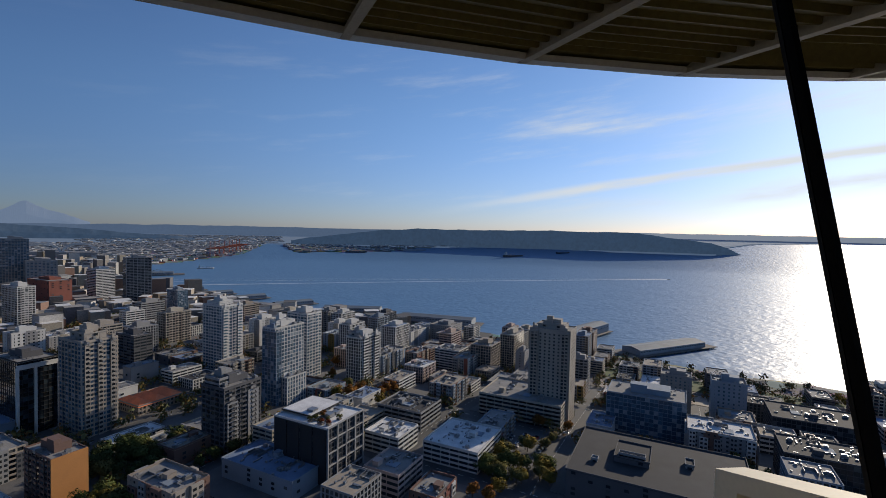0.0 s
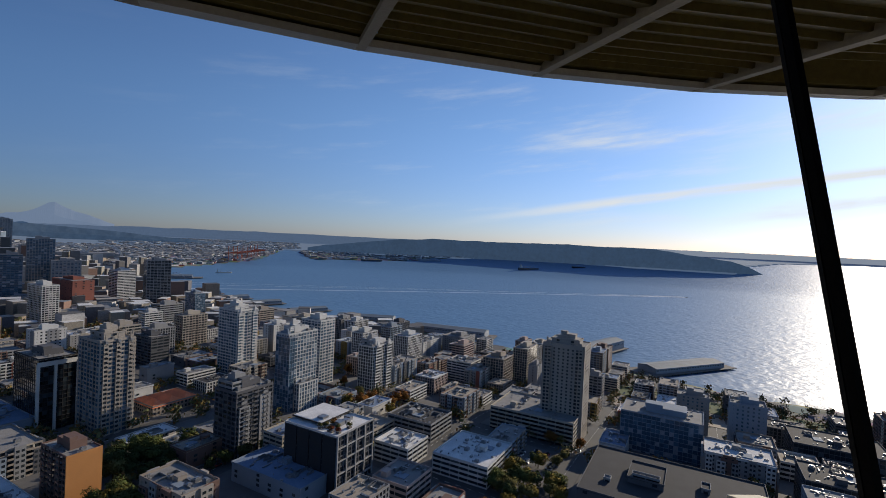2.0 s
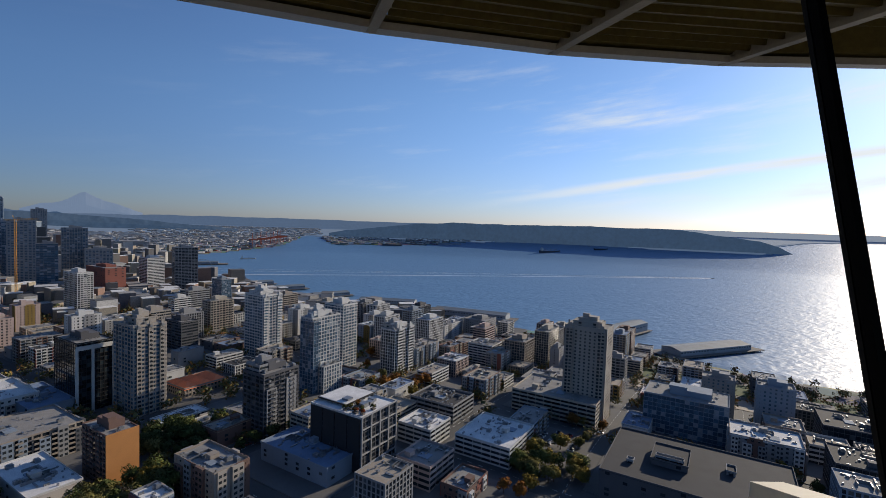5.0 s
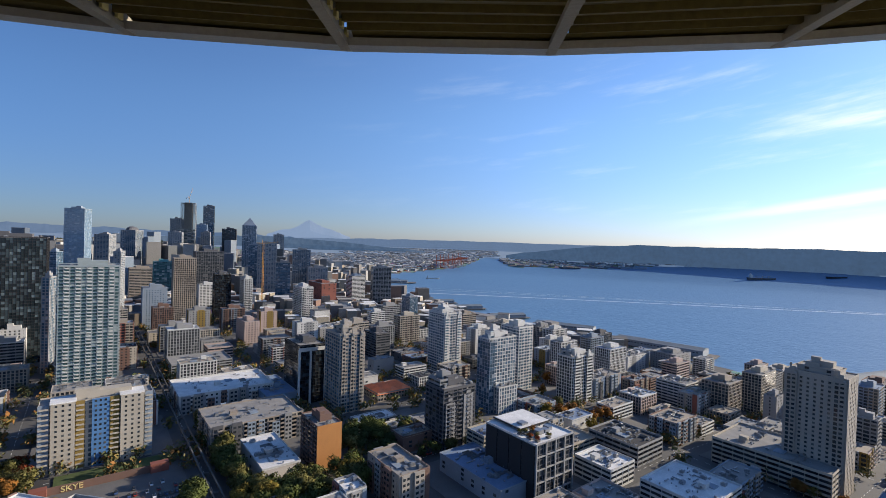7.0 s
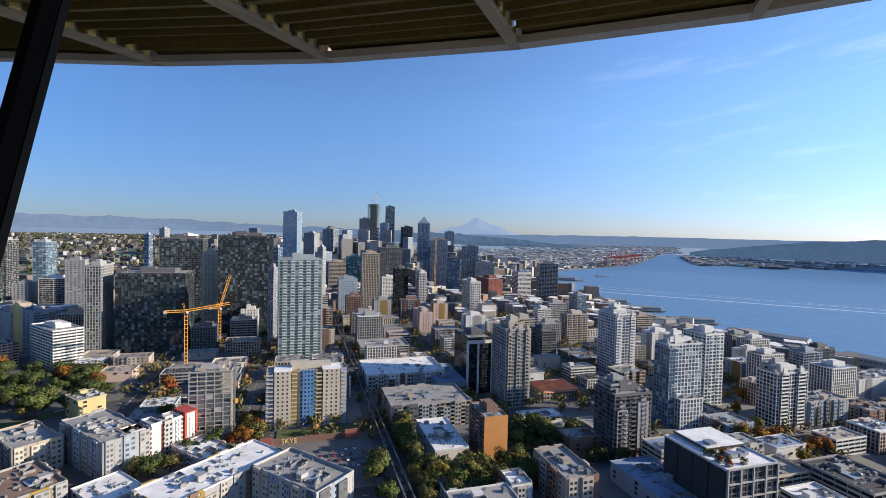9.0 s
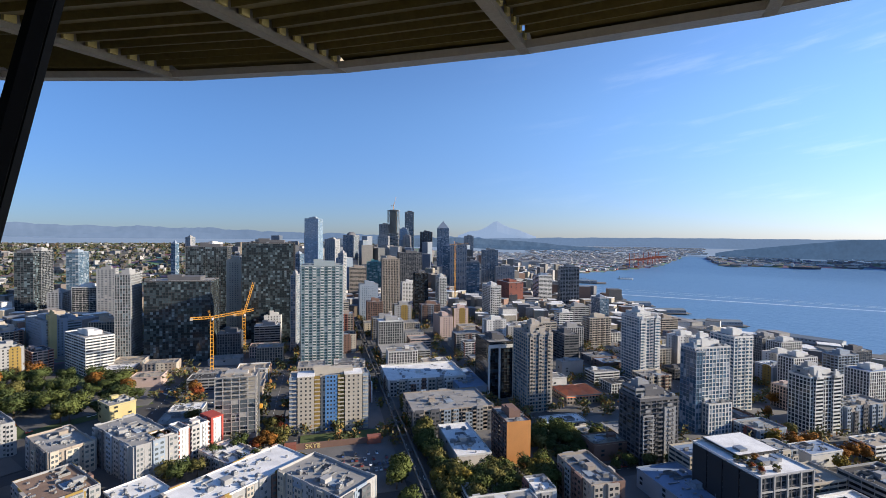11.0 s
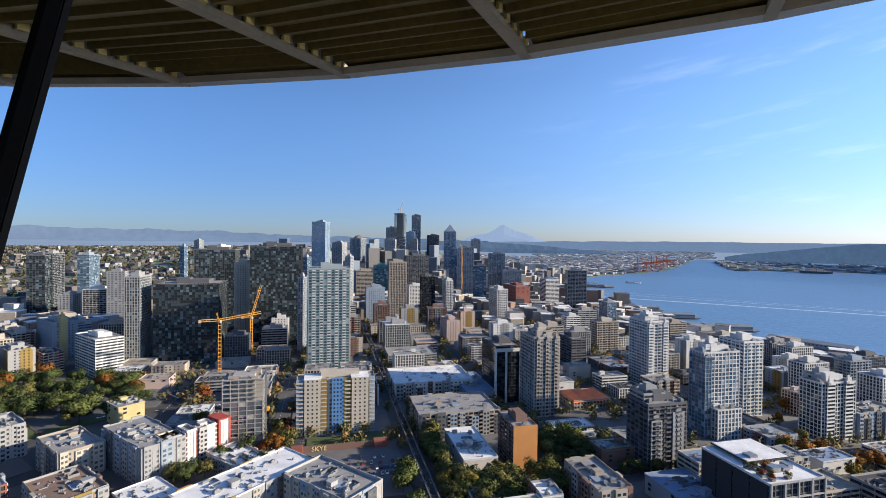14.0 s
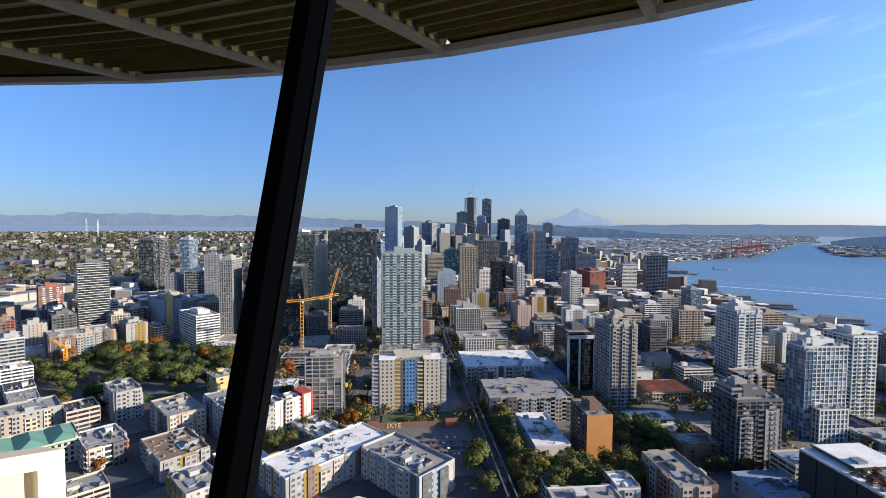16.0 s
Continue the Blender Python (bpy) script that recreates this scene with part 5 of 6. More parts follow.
def tree(x, y, size, tone, wide=1.0):
    ob = thing("tree", x, y, float(gz(x, y)) + 0.3, rng.uniform(0, 360), f"{TONES[tone]} leafy street tree", "tree", "street trees")
    t = part("trunk", TRUNK, ob)
    t.scale = (size, size, size)
    c = part("crown", rng.choice(CROWNS[tone]), ob)
    c.scale = (size * wide, size * wide, size)
    return ob


MIX = ("leaf_green", "leaf_dark", "leaf_green", "leaf_olive", "leaf_yellow", "leaf_orange", "leaf_dark", "leaf_olive")
count = 0
for i in range(-8, 12):
    for j in range(-3, 9):
        for k in range(6):
            for side in (-1, 1):
                if rng.random() < 0.35 or count > 38:
                    continue
                u, v = U0 + (i + k / 6) * STR, V0 + j * AVE + side * 8.5
                x, y = city(u, v)
                az = math.degrees(math.atan2(x, y)) % 360
                if not 235 < math.hypot(x, y) < 720 or not 110 < az < 243 or float(shore(x, y)) < 60 or y > -200 or not free(x, y, -2):
                    continue
                tree(x, y, rng.uniform(7, 12), rng.choice(MIX))
                count += 1
# the tree-lined avenue below the tower
AVENUE = ("leaf_green", "leaf_olive", "leaf_olive", "leaf_olive", "leaf_yellow", "leaf_green")
for k in range(34):
    tree(*city(285 + k * 3.9 + rng.uniform(-2, 2), V0 + rng.uniform(9, 16)), rng.uniform(12, 17), rng.choice(("leaf_green", "leaf_olive", "leaf_dark", "leaf_olive")), 1.05)
for k in range(52):
    x, y = city(rng.uniform(250, 283), V0 + rng.uniform(7, 80))
    if free(x, y, -8):
        tree(x, y, rng.uniform(11, 17), rng.choice(AVENUE), 1.1)
for u, v, s in ((293, 58, 17), (286, 54, 14), (302, 59, 13), (262, 57, 14)):
    tree(*city(u, v), s, "leaf_green", 1.15)
# a shaded grove behind the orange wall
for k in range(34):
    a, q = rng.uniform(0, 6.28), math.sqrt(rng.random())
    x, y = 117 + 27 * q * math.cos(a), -340 + 32 * q * math.sin(a)
    if free(x, y, -3):
        tree(x, y, rng.uniform(10, 15), rng.choice(("leaf_dark", "leaf_dark", "leaf_green", "leaf_olive")), 1.2)
# the tree-shaded car park by the sunny street
for k in range(30):
    a, q = rng.uniform(0, 6.28), math.sqrt(rng.random())
    x, y = -118 + 24 * q * math.cos(a), -293 + 34 * q * math.sin(a)
    if free(x, y, -5):
        tree(x, y, rng.uniform(8, 12), rng.choice(("leaf_dark", "leaf_green", "leaf_olive", "leaf_olive", "leaf_yellow")), 1.2)
for x, y, s, tone in ((71, -338, 10, "leaf_green"), (60, -342, 11, "leaf_olive"), (49, -353, 10, "leaf_olive"), (78, -330, 9, "leaf_dark"), (-53, -443, 13, "leaf_orange"), (-47, -436, 11, "leaf_orange"), (-60, -450, 12, "leaf_orange"),
                      (-11, -553, 13, "leaf_orange"), (-6, -503, 11, "leaf_orange"), (-44, -416, 11, "leaf_yellow"), (-52, -405, 10, "leaf_yellow"), (-36, -426, 11, "leaf_olive"), (-20, -470, 12, "leaf_olive"),
                      (-183, -339, 10, "leaf_orange"), (-87, -255, 10, "leaf_orange"), (-95, -262, 10, "leaf_yellow"), (-80, -262, 9, "leaf_orange"), (-174, -352, 9, "leaf_yellow"), (-160, -322, 9, "leaf_olive"), (-150, -312, 9, "leaf_olive")):
    tree(x, y, s, tone, 1.15)
# the park beyond the near roofs
for k in range(72):
    x, y = rng.uniform(445, 640), rng.uniform(-215, -65)
    if free(x, y, 0) and (x - 445) + (y + 65) * -0.2 > 0:
        tree(x, y, rng.uniform(14, 22), rng.choice(("leaf_dark", "leaf_dark", "leaf_olive", "leaf_dark", "leaf_green", "leaf_dark", "leaf_dark", "leaf_green", "leaf_dark", "leaf_dark", "leaf_orange")), 1.25)
for x, y, s, tone in ((286, -214, 15, "leaf_orange"), (283, -222, 18, "leaf_olive"), (291, -209, 11, "leaf_red"), (301, -236, 10, "leaf_red"), (318, -246, 10, "leaf_red"), (330, -95, 9, "leaf_orange"), (345, -70, 9, "leaf_orange"),
                      (-20, -432, 14, "leaf_orange"), (-30, -445, 13, "leaf_orange"), (-8, -440, 12, "leaf_yellow"), (-165, -352, 11, "leaf_orange"), (455, -560, 15, "leaf_orange"), (470, -575, 14, "leaf_orange"), (430, -240, 13, "leaf_red"), (445, -245, 14, "leaf_orange")):
    tree(x, y, s, tone, 1.2)
for k in range(26):
    x, y = city(rng.uniform(325, 420), V0 - rng.uniform(95, 165))
    if free(x, y, -2):
        tree(x, y, rng.uniform(10, 15), rng.choice(("leaf_green", "leaf_dark", "leaf_dark", "leaf_olive")), 1.1)


def far_trees(name, count, az0, az1, r0, r1, label, keep, n=14, size=2.4, leaves="leaf_mixed"):
    """Low clumps of crowns between the far roofs."""
    az, r = rs.uniform(az0, az1, count), np.sqrt(rs.uniform(r0 ** 2, r1 ** 2, count))
    x, y = r * np.sin(np.radians(az)), r * np.cos(np.radians(az))
    ok = keep(x, y)
    x, y = x[ok], y[ok]
    z = gz(x, y)
    p = rs.normal(0, 1, (len(x), n, 3)) * ((2.6, 2.6, 2.0) if size < 1 else (5, 5, 3)) + np.stack((x, y, z + (5 if size < 1 else 7)), -1)[:, None]
    a, b = rs.normal(0, size, (len(x), n, 3)), rs.normal(0, size, (len(x), n, 3))
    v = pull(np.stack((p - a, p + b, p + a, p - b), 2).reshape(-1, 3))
    ob = new(name, mesh_of(name, v.tolist(), np.arange(len(v)).reshape(-1, 4).tolist(), M[leaves]))
    return tagged(ob, label, "trees", kind="stuff")


M["leaf_mixed"] = ramped("leaf_mixed", [(.045, .06, .028), (.055, .065, .03), (.035, .05, .025), (.085, .07, .035), (.06, .07, .028), (.11, .065, .028)], 0.95)
M["leaf_street"] = ramped("leaf_street", [(.09, .10, .035), (.12, .115, .04), (.07, .085, .03), (.22, .15, .035), (.24, .11, .028), (.10, .09, .035)], 0.95)
far_trees("hill_trees", 4200, 84, 142, 1150, 3600, "green and russet trees between hill homes", clear)
far_trees("city_trees", 900, 100, 215, 640, 1300, "autumn trees between city blocks", clear, 40, 1.1, "leaf_street")


def kerbside(x, y):
    """Along the edges of the avenues and streets."""
    u, v = x * UX + y * UY, x * VX + y * VY
    du, dv = np.abs((u - U0 + STR / 2) % STR - STR / 2), np.abs((v - V0 + AVE / 2) % AVE - AVE / 2)
    near = (du > 7) & (du < 10.5) | (dv > 7.5) & (dv < 11)
    hit = ((x[:, None] - sites_x) ** 2 + (y[:, None] - sites_y) ** 2).min(1) < 11 ** 2
    return near & ~hit & (shore(x, y) > 40) & (y < -215)


far_trees("kerb_trees", 8500, 112, 240, 330, 900, "autumn trees along the city streets", kerbside, 55, .78, "leaf_street")
far_trees("shore_trees", 300, 205, 245, 420, 800, "low green trees along the shore park", lambda x, y: (shore(x, y) > 12) & (shore(x, y) < 110), 60, .75)

# ---- vehicles ----
M["car_paint"] = ramped("car_paint", [(.6, .6, .6), (.04, .04, .045), (.25, .26, .28), (.75, .75, .74), (.30, .04, .03), (.06, .10, .22), (.14, .14, .15)], 0.3, island=False)


def car_body():
    v = [(x, y, z) for y, z0, z1 in ((-2.2, .35, .75), (-1.9, .3, .95), (1.2, .3, .95), (2.15, .3, .72)) for x in (-.88, .88) for z in (z0, z1)]
    f = []
    for i in range(3):
        o = 4 * i
        f += [(o, o + 1, o + 5, o + 4), (o + 3, o + 2, o + 6, o + 7), (o + 1, o + 3, o + 7, o + 5), (o + 2, o, o + 4, o + 6)]
    f += [(0, 2, 3, 1), (12, 13, 15, 14)]
    return mesh_of("body", v, f, M["car_paint"])


CAR = car_body()
CABIN = mesh_of("cabin", [(-.8, -1.7, .94), (.8, -1.7, .94), (.8, 1.0, .94), (-.8, 1.0, .94), (-.65, -1.1, 1.45), (.65, -1.1, 1.45), (.65, .3, 1.45), (-.65, .3, 1.45)], BOX_F.tolist(), M["each_dark_glass"])
bm = bmesh.new()
bmesh.ops.create_cone(bm, cap_ends=True, segments=10, radius1=.33, radius2=.33, depth=.2, matrix=Matrix.Rotation(radians(90), 4, 'Y'))
WHEEL = bpy.data.meshes.new("wheel")
bm.to_mesh(WHEEL)
bm.free()
WHEEL.materials.append(M["rubber"])
car0 = thing("car", *city(U0 + 2.2 * STR, V0 + 3), 0, GRID, "parked or waiting car on the street", "car", "street cars")
part("body", CAR, car0)
part("cabin", CABIN, car0)
for sx in (-.8, .8):
    for sy in (-1.35, 1.35):
        part("wheel", WHEEL, car0, (sx, sy, .33))
x, y = city(U0 + 2.2 * STR, V0 + 3)
car0.matrix_basis = pose(x, y, float(gz(x, y)) + .35, 0, 0, -GRID)
made = 0
while made < 60:
    along = rng.random() < .5
    if along:
        u, v, az = rng.uniform(-300, 700), V0 + rng.randint(-2, 7) * AVE + rng.choice((-6.3, -2.2, 2.2, 6.3)), GRID
    else:
        u, v, az = U0 + rng.randint(-3, 6) * STR + rng.choice((-5.5, -2, 2, 5.5)), rng.uniform(-250, 700), GRID + 90
    x, y = city(u, v)
    if not 230 < math.hypot(x, y) < 760 or not 105 < math.degrees(math.atan2(x, y)) % 360 < 245 or float(shore(x, y)) < 30 or not free(x, y, -3):
        continue
    copy_thing(car0, pose(x, y, float(gz(x, y)) + .35, 0, 0, -az - rng.choice((0, 180))))
    made += 1
# parking lots: rows of cars
for cx, cy, az, rows, cols in ((218, -243, GRID, 5, 11), (-140, -330, GRID, 4, 10), (405, -215, 0, 4, 12), (470, -235, 0, 3, 10)):
    ca, sa = math.cos(radians(-az)), math.sin(radians(-az))
    for i in range(rows):
        for j in range(cols):
            if rng.random() < .45:
                continue
            lx, ly = (j - cols / 2) * 2.9, (i - rows / 2) * 8
            x, y = cx + ca * lx - sa * ly, cy + sa * lx + ca * ly
            if free(x, y, -4):
                copy_thing(car0, pose(x, y, float(gz(x, y)) + .6, 0, 0, -az - rng.choice((0, 180))))

for k in range(26):
    x, y = rng.choice((232.5, 307.5, 382.5, 457.5)) + rng.choice((-4, 4)), rng.uniform(-200, 20)
    if math.hypot(x, y) > 225 and free(x, y, -3):
        copy_thing(car0, pose(x, y, float(gz(x, y)) + .3, 0, 0, -rng.choice((0, 180))))
# lane lines
marks = []
for j in range(-2, 8):
    for k in range(-60, 140):
        u, v = k * 8.0, V0 + j * AVE
        x, y = city(u, v)
        if 240 < math.hypot(x, y) < 620 and float(shore(x, y)) > 30 and y < -200:
            marks.append((x, y, float(gz(x, y)) + .28, .25, 3.5, .03, GRID))
for i in range(-3, 6):
    for k in range(-40, 100):
        u, v = U0 + i * STR, k * 8.0
        x, y = city(u, v)
        if 240 < math.hypot(x, y) < 620 and float(shore(x, y)) > 30 and y < -200:
            marks.append((x, y, float(gz(x, y)) + .28, .25, 3.5, .03, GRID + 90))
tagged(new("lane_lines", boxes("lane_lines", marks, M["paint"])), "worn white lane lines on asphalt", "lane lines", kind="stuff")

# ---- elevated rail along the avenue ----
rail = thing("elevated_rail", 0, 0, 0, 0, "two concrete rail beams on columns above the avenue", "rail")
M["rail"] = mat("rail_concrete", (.10, .095, .09), 0.9, var=.25, scale=.2)
RAIL_BEAM = boxes("rail_beam", [(0, 0, 0, .85, 26.1, 1.4)], M["rail"])
col0 = boxes("column", [(0, 0, -2, 1.2, 1.4, 9), (0, 0, 6.6, 6.4, 1.3, 1.0)], M["rail"])
for k in range(24):
    u = 215 + 26 * k
    x, y = city(u, V0 - 2)
    z = float(gz(x, y))
    part("column", col0, rail, (x, y, z), turn=GRID)
    x2, y2 = city(u + 13, V0 - 2)
    for s in (-2.4, 2.4):
        bx, by = x2 + VX * s, y2 + VY * s
        part("rail_beam", RAIL_BEAM, rail, (bx, by, z + 7.6), turn=GRID)

# ---- piers ----


def pier(x, y, length, width, az, shed=0.8, tall=9.0, label="grey timber pier with a long shed"):
    ob = thing("pier", x, y, SEA, az, label, "pier", "piers")
    part("deck", boxes("deck", [(0, 0, 2.4, width, length, .8)], M["timber"]), ob)
    n = max(int(length / 14), 2)
    piles = [(q * width, -length / 2 + (i + .5) * length / n, -3, .8, .8, 5.6) for i in range(n) for q in (-.46, .46)]
    part("pile", boxes("piles", piles, M["timber"]), ob, kind="stuff")
    if shed:
        w, l, h = width * .7, length * shed, tall
        part("shed", boxes("shed", [(0, 0, 3.2, w, l, h)], M["shed"]), ob)
        v = [(-w / 2 - .6, -l / 2, h + 3.2), (w / 2 + .6, -l / 2, h + 3.2), (0, -l / 2, h + 6.4), (-w / 2 - .6, l / 2, h + 3.2), (w / 2 + .6, l / 2, h + 3.2), (0, l / 2, h + 6.4)]
        part("shed_roof", mesh_of("shed_roof", v, [(0, 1, 2), (3, 5, 4), (0, 2, 5, 3), (1, 4, 5, 2), (0, 3, 4, 1)], M["shedroof"]), ob)
        part("window", boxes("windows", [(s * (w / 2 + .02), -l / 2 + 3 + 6 * i, h * .55 + 3.2, .12, 3.2, 1.6) for i in range(int(l / 6)) for s in (-1, 1)], M["all_dark_glass"]), ob, kind="stuff")
    return ob


pier(-548, -672, 200, 52, 258, .78, 8)
pier(-470, -790, 150, 44, 238, .9, 15, "pier with a white three-storey office")
pier(-225, -955, 190, 52, 302, .82, 11)
pier(-60, -1115, 165, 46, 288, .8, 8)
pier(80, -1215, 120, 40, 240, .8, 8)
pier(205, -1330, 120, 40, 240, .8, 8)
pier(300, -1420, 110, 40, 240, .8, 8)
pier(400, -1520, 110, 42, 240, .8, 9)
pier(620, -2040, 150, 60, 255, .5, 8, "ferry dock with a low terminal")

# ---- ferris wheel on the pier ----
wheel = thing("ferris_wheel", 492, -1570, SEA + 3, 60, "white ferris wheel at the end of a pier", "ferris wheel")
rim = []
for i in range(48):
    a = radians(7.5 * i)
    for s in (-1, 1):
        rim.append((s, 26 * math.sin(a), 30 + 26 * math.cos(a)))
part("rim", boxes("rim", [(p[0], p[1], p[2] - .5, .7, 3.4, 1) for p in rim], M["white"]), wheel)
part("leg", boxes("leg", [(-3, -8, 0, 1.2, 1.2, 30), (3, -8, 0, 1.2, 1.2, 30), (-3, 8, 0, 1.2, 1.2, 30), (3, 8, 0, 1.2, 1.2, 30)], M["white"]), wheel)
gon = boxes("gondola", [(0, 0, -1.5, 2, 2, 2.6)], M["bluegrey"])
for i in range(21):
    a = radians(360 / 21 * i)
    part("gondola", gon, wheel, (0, 27 * math.sin(a), 30 + 27 * math.cos(a)))

# ---- ships ----


def ship(name, true_x, true_y, length, az, hull, label, house=True):
    """A vessel afloat; far ones sit on the far water at its own smaller distance."""
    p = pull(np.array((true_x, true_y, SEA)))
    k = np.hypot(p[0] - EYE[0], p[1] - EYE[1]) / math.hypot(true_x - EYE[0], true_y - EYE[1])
    ob = thing(name, p[0], p[1], p[2], az, label, "ship")
    L, B, H = length * k, length * .15 * k, length * .065 * k
    v = []
    for t, b, up in ((-.5, .8, 1.15), (-.35, 1, 1), (.3, 1, 1), (.42, .7, 1.15), (.5, .03, 1.35)):
        v += [(-B / 2 * b, t * L, H * up), (B / 2 * b, t * L, H * up), (B / 2 * b * .85, t * L * .98, -H * .3), (-B / 2 * b * .85, t * L * .98, -H * .3)]
    f = [(0, 1, 2, 3), (16, 19, 18, 17)]
    for i in range(4):
        o = 4 * i
        f += [(o + q, o + 4 + q, o + 4 + (q + 1) % 4, o + (q + 1) % 4) for q in range(4)]
    part("hull", mesh_of("hull", v, f, M[hull]), ob)
    if house:
        part("bridge", boxes("bridge", [(0, -.38 * L, H, B * .8, L * .09, H * 1.5), (0, -.38 * L, H * 2.5, B * .5, L * .05, H * .5)], M["white"]), ob)
        part("mast", boxes("mast", [(0, -.38 * L, H * 2.5, B * .06, B * .06, H * 2)], M["metal"]), ob)
        for q in (-.2, 0.02, .22):
            part("deck_crane", boxes("deck_crane", [(0, q * L, H, B * .14, B * .14, H * 1.1), (0, q * L + .05 * L, H * 1.9, B * .08, L * .12, H * .16)], M["metal"]), ob)
    return ob


ship("cargo_ship", -1500, -3600, 190, 262, "darkgrey", "anchored dark cargo ship on the bay")
ship("barge", -2330, -4300, 160, 262, "black", "low dark barge on the bay", False)
ship("ferry_boat", 535, -2342, 70, 250, "white", "small white ferry crossing the bay")
ship("cargo_ship", -850, -4560, 230, 275, "bluegrey", "grey ship moored at the far terminal")
ship("cargo_ship", -250, -4080, 180, 275, "darkgrey", "dark ship moored at the far terminal")
ship("motor_boat", -1480, -1778, 16, 268, "white", "small white motor boat with a wake", False)
M["foam"] = mat("foam", (.60, .65, .70), 0.6)
M["slick"] = mat("slick", (.52, .58, .64), 0.5)
wake = []
for k in range(260):
    f = k / 259
    for off, wide in ((0, 16 + 6.0 * math.exp(-f * 4)), (-95 * f - 25, 7.0), (-190 * f ** 1.2 - 10, 5.0)):
        if off and k % 7 == 3:
            continue
        x, y = -1465 + f * 2010, -1778 + 105 * f * f + off
        wake.append((x, y, SEA + .25, wide, 8.0, .05, 90 - 3 * f))
tagged(new("boat_wake", boxes("boat_wake", wake, M["slick"])), "long pale wake lines on the water", "wake", kind="stuff")
wake = [(-1470 + 5 * k, -1778, SEA + .35, 20 - .1 * k, 5.2, .05, 90) for k in range(70)]
tagged(new("boat_foam", boxes("boat_foam", wake, M["foam"])), "white foam behind the motor boat", "wake", kind="stuff")

# ---- cranes ----


def lattice(p0, p1, s, m, name, parent, step=None):
    """A lattice boom of four chords and diagonals from p0 to p1."""
    p0, p1 = Vector(p0), Vector(p1)
    L = (p1 - p0).length
    q = (p1 - p0).to_track_quat("Z", "Y").to_matrix().to_4x4()
    t = max(s * .16, .12)
    bs = [(a * s / 2, b * s / 2, 0, t, t, L) for a in (-1, 1) for b in (-1, 1)]
    step = step or s * 1.5
    for i in range(int(L / step)):
        bs += [(0, -s / 2, i * step, s, t * .8, t * .8), (0, s / 2, i * step, s, t * .8, t * .8), (-s / 2, 0, i * step, t * .8, s, t * .8), (s / 2, 0, i * step, t * .8, s, t * .8)]
    me = boxes(name, bs, m)
    ob = new(name, me)
    ob.parent = parent
    ob.matrix_basis = Matrix.Translation(p0) @ q
    return ob


def tower_crane(x, y, z, height, jib, back, az, lift=0.0, size=2.4, label="orange lattice tower crane"):
    ob = thing("tower_crane", x, y, z, az, label, "crane", "tower cranes")
    lattice((0, 0, 0), (0, 0, height), size, M["crane"], "mast", ob)
    lattice((0, 0, height), (0, jib * math.cos(radians(lift)), height + jib * math.sin(radians(lift))), size * .75, M["crane"], "jib", ob)
    lattice((0, 0, height), (0, -back, height), size * .75, M["crane"], "counter_jib", ob)
    part("counterweight", boxes("counterweight", [(0, -back + 1, height - 2.2, 2.2, 3, 3)], M["concrete"]), ob)
    part("cab", boxes("cab", [(1.8, 1, height - 2.6, 1.6, 2, 2.4)], M["white"]), ob)
    lattice((0, -1, height), (0, -3, height + 8), size * .4, M["crane"], "top_frame", ob)
    return ob


tower_crane(485, -285, 0, 65, 42, 20, 209, 8, 2.8)
tower_crane(550, -364, 0, 52, 42, 12, 209, 74, 2.8)
tower_crane(560, -880, 20, 118, 30, 14, 250, 6)
tower_crane(1145, -1358, 250, 22, 34, 10, 250, 74, 1.8, "crane on top of the unfinished skyscraper")
tower_crane(610, -88, 0, 24, 34, 8, 300, 30)
tagged(ob := thing("radio_mast", 0, 0, 0, 0, "slim red and white radio masts on the hill", "mast"))
for az in (99.15, 100.05):
    px, py = 2500 * math.sin(radians(az)), 2500 * math.cos(radians(az))
    lattice((px, py, 70), (px, py, 172), 3.4, M["white"], "mast", ob)

# gantry cranes of the port
M["port"] = mat("port_paint", (.50, .12, .05), 0.6)
for i in range(9):
    f = i / 8
    tx, ty = 640 - 30 * f + rng.uniform(-15, 15), -3250 - 900 * f
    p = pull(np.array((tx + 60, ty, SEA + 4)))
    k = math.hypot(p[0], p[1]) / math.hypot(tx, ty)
    g = thing("gantry_crane", *p, 262, "orange red dockside gantry crane", "crane", "gantry cranes")
    part("frame", boxes("frame", [(sx * 9 * k, sy * 14 * k, 0, 2.2 * k, 2.2 * k, 52 * k) for sx in (-1, 1) for sy in (-1, 1)] + [(0, sy * 14 * k, 26 * k, 18 * k, 2 * k, 2.5 * k) for sy in (-1, 1)] + [(0, 14 * k, 50 * k, 4 * k, 100 * k, 4 * k)], M["port"]), g)
    part("boom", boxes("boom", [(0, 0, 0, 4 * k, 4 * k, 45 * k)], M["port"]), g, (0, -14 * k, 50 * k))
M["boxes"] = ramped("container_paint", [(.35, .08, .05), (.10, .16, .30), (.45, .25, .08), (.5, .5, .48), (.12, .25, .16)], 0.7)
scatter("containers", 380, 161, 172.5, 2750, 3700, (8, 26), (3, 12), M["boxes"], "stacked containers, walls in many colours", lambda x, y: (shore(x, y) > 25) & (shore(x, y) < 420), "containers")

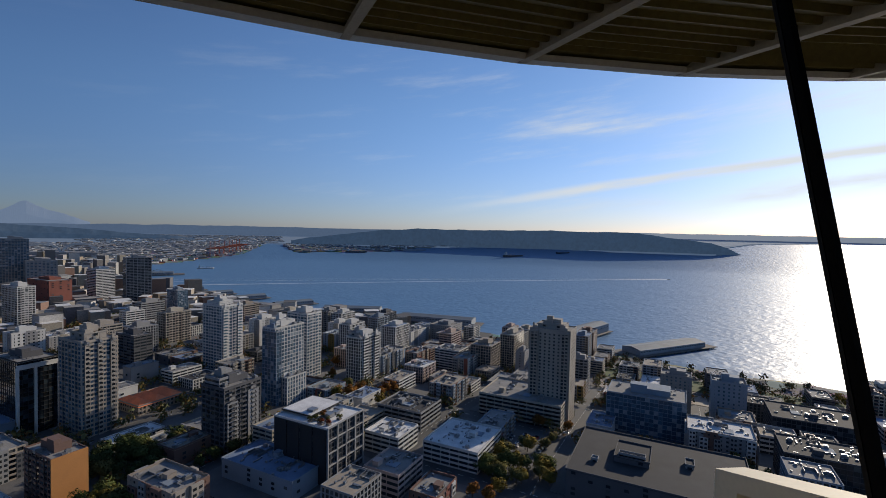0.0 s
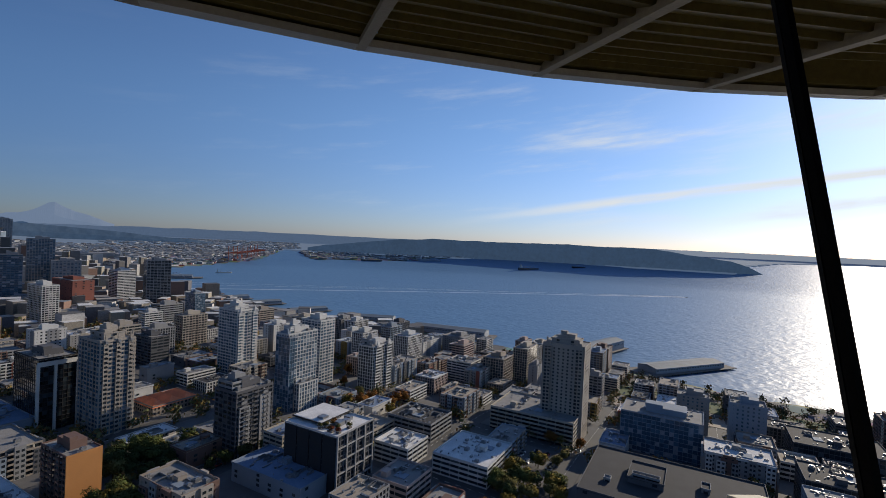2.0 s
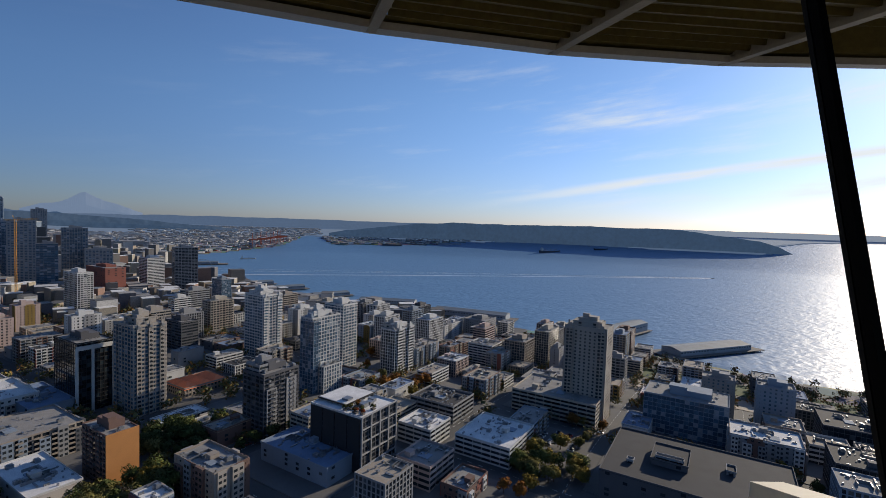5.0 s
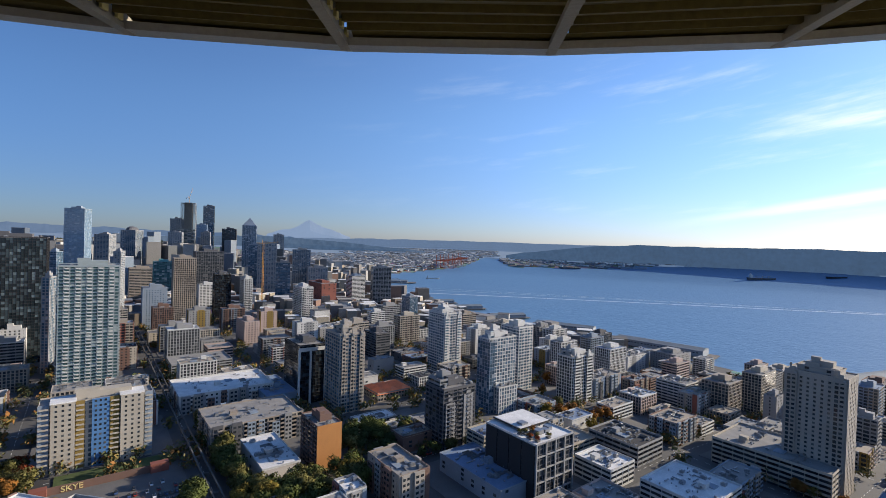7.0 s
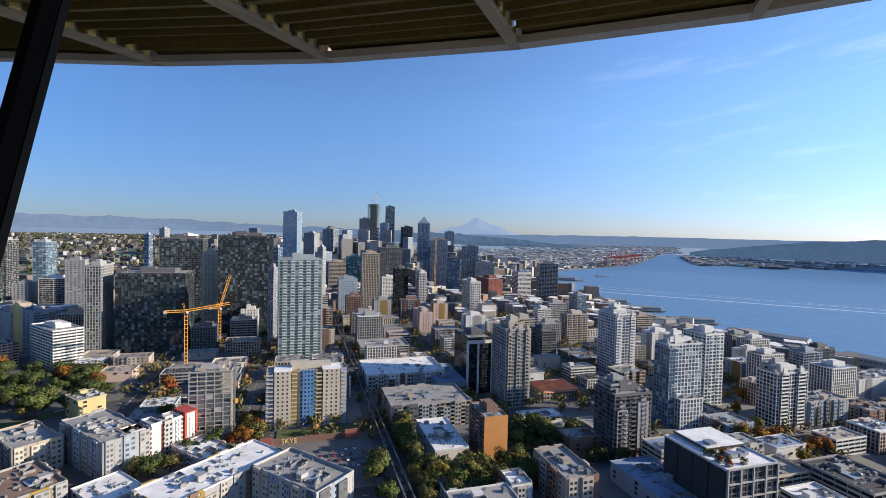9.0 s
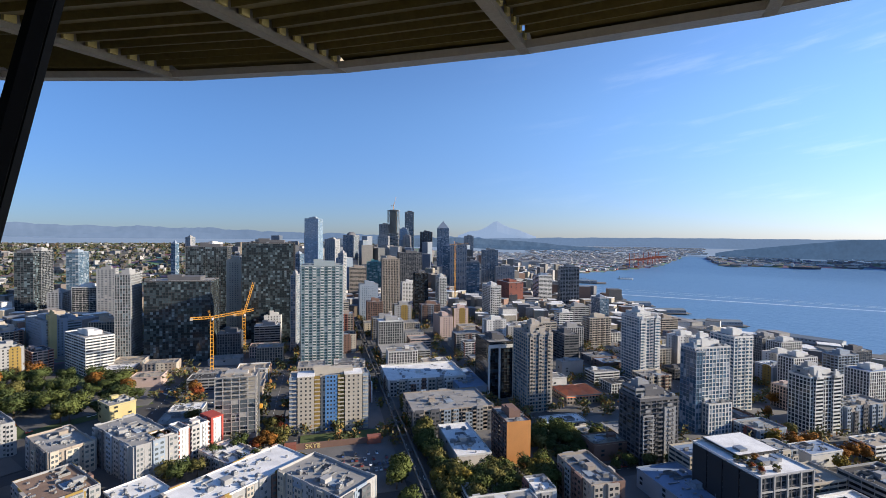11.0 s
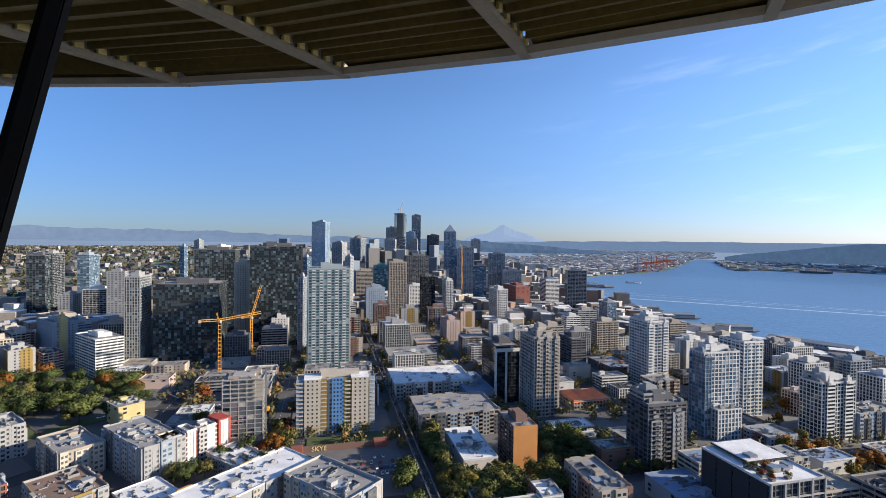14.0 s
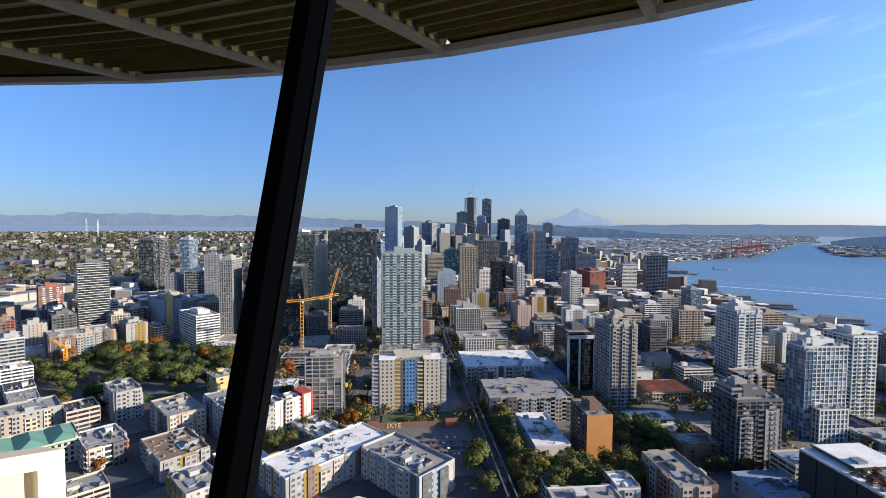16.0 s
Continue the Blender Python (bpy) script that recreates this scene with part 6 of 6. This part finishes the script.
# ---- stadium ----
stadium = thing("stadium", 1480, -3150, -30, 155, "white arched stadium roof beyond downtown", "stadium")
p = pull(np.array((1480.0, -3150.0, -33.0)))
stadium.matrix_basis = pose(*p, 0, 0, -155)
for cx in (-78, 78):
    v, f = [], []
    for i in range(41):
        a = math.pi * i / 40
        for q, dy in ((80, -7), (80, 7), (69, 7), (69, -7)):
            v.append((cx + q * math.cos(a), dy, 14 + q * .72 * math.sin(a)))
    for i in range(40):
        f += [(4 * i + q, 4 * i + (q + 1) % 4, 4 * i + 4 + (q + 1) % 4, 4 * i + 4 + q) for q in range(4)]
    part("arch", mesh_of("arch", v, f, M["white"]), stadium)
part("stand", boxes("stand", [(0, 20, -4, 300, 120, 24), (0, 30, 20, 260, 90, 4)], M["grey"]), stadium)

# ---- low brown garden wall with lettering below the coloured slab ----
garden = thing("garden_wall", 254, -247, float(gz(254, -247)) + .4, 221, "brown retaining wall with a brick end", "wall")
part("wall", boxes("wall", [(0, 0, 0, .6, 54, 4.6)], M["brick"]), garden)
part("brick_end", boxes("brick_end", [(0, 28, 0, 5, 10, 5.6), (0, -31, 0, 5, 8, 5.0)], M["brickred"]), garden)
sign = bpy.data.curves.new("lettering", 'FONT')
sign.body, sign.size, sign.extrude = "SKYE", 4.8, 0.12
sign.materials.append(mat("sign_paint", (.62, .50, .22), 0.6))
letters = new("lettering", sign)
letters.parent = garden
letters.matrix_basis = pose(.4, -21, .7, 90, 0, 90)
tagged(sheet("lawn", 262, -262, 62, 16, 131, M["grass"], .75, 6), "mown lawn in front of the slab")
tagged(sheet("park_lawn", 548, -138, 190, 150, 0, M["grass"], .45, 12), "park lawn under old trees")
tagged(sheet("shore_lawn", -455, -470, 60, 330, 314, M["grass"], .45, 14), "grass strip along the shore")
tagged(sheet("rail_yard", -400, -420, 46, 330, 314, M["tanroof"], .5, 14), "gravel rail yard beside the shore park")

# shrubs in planters on the black office's roof terrace
terrace = [o for o in bpy.data.objects if o.get("label", "").startswith("black framed office block")][0]
for k in range(9):
    px, py = rng.uniform(-15, -2), rng.uniform(-18, -4)
    part("planter", PLANTER, terrace, (px, py, 35.0))
    shrub = part("shrub", rng.choice(CROWNS[rng.choice(("leaf_red", "leaf_orange", "leaf_olive"))]), terrace, (px, py, 35.2))
    shrub.scale = (4.6, 4.6, 3.4)
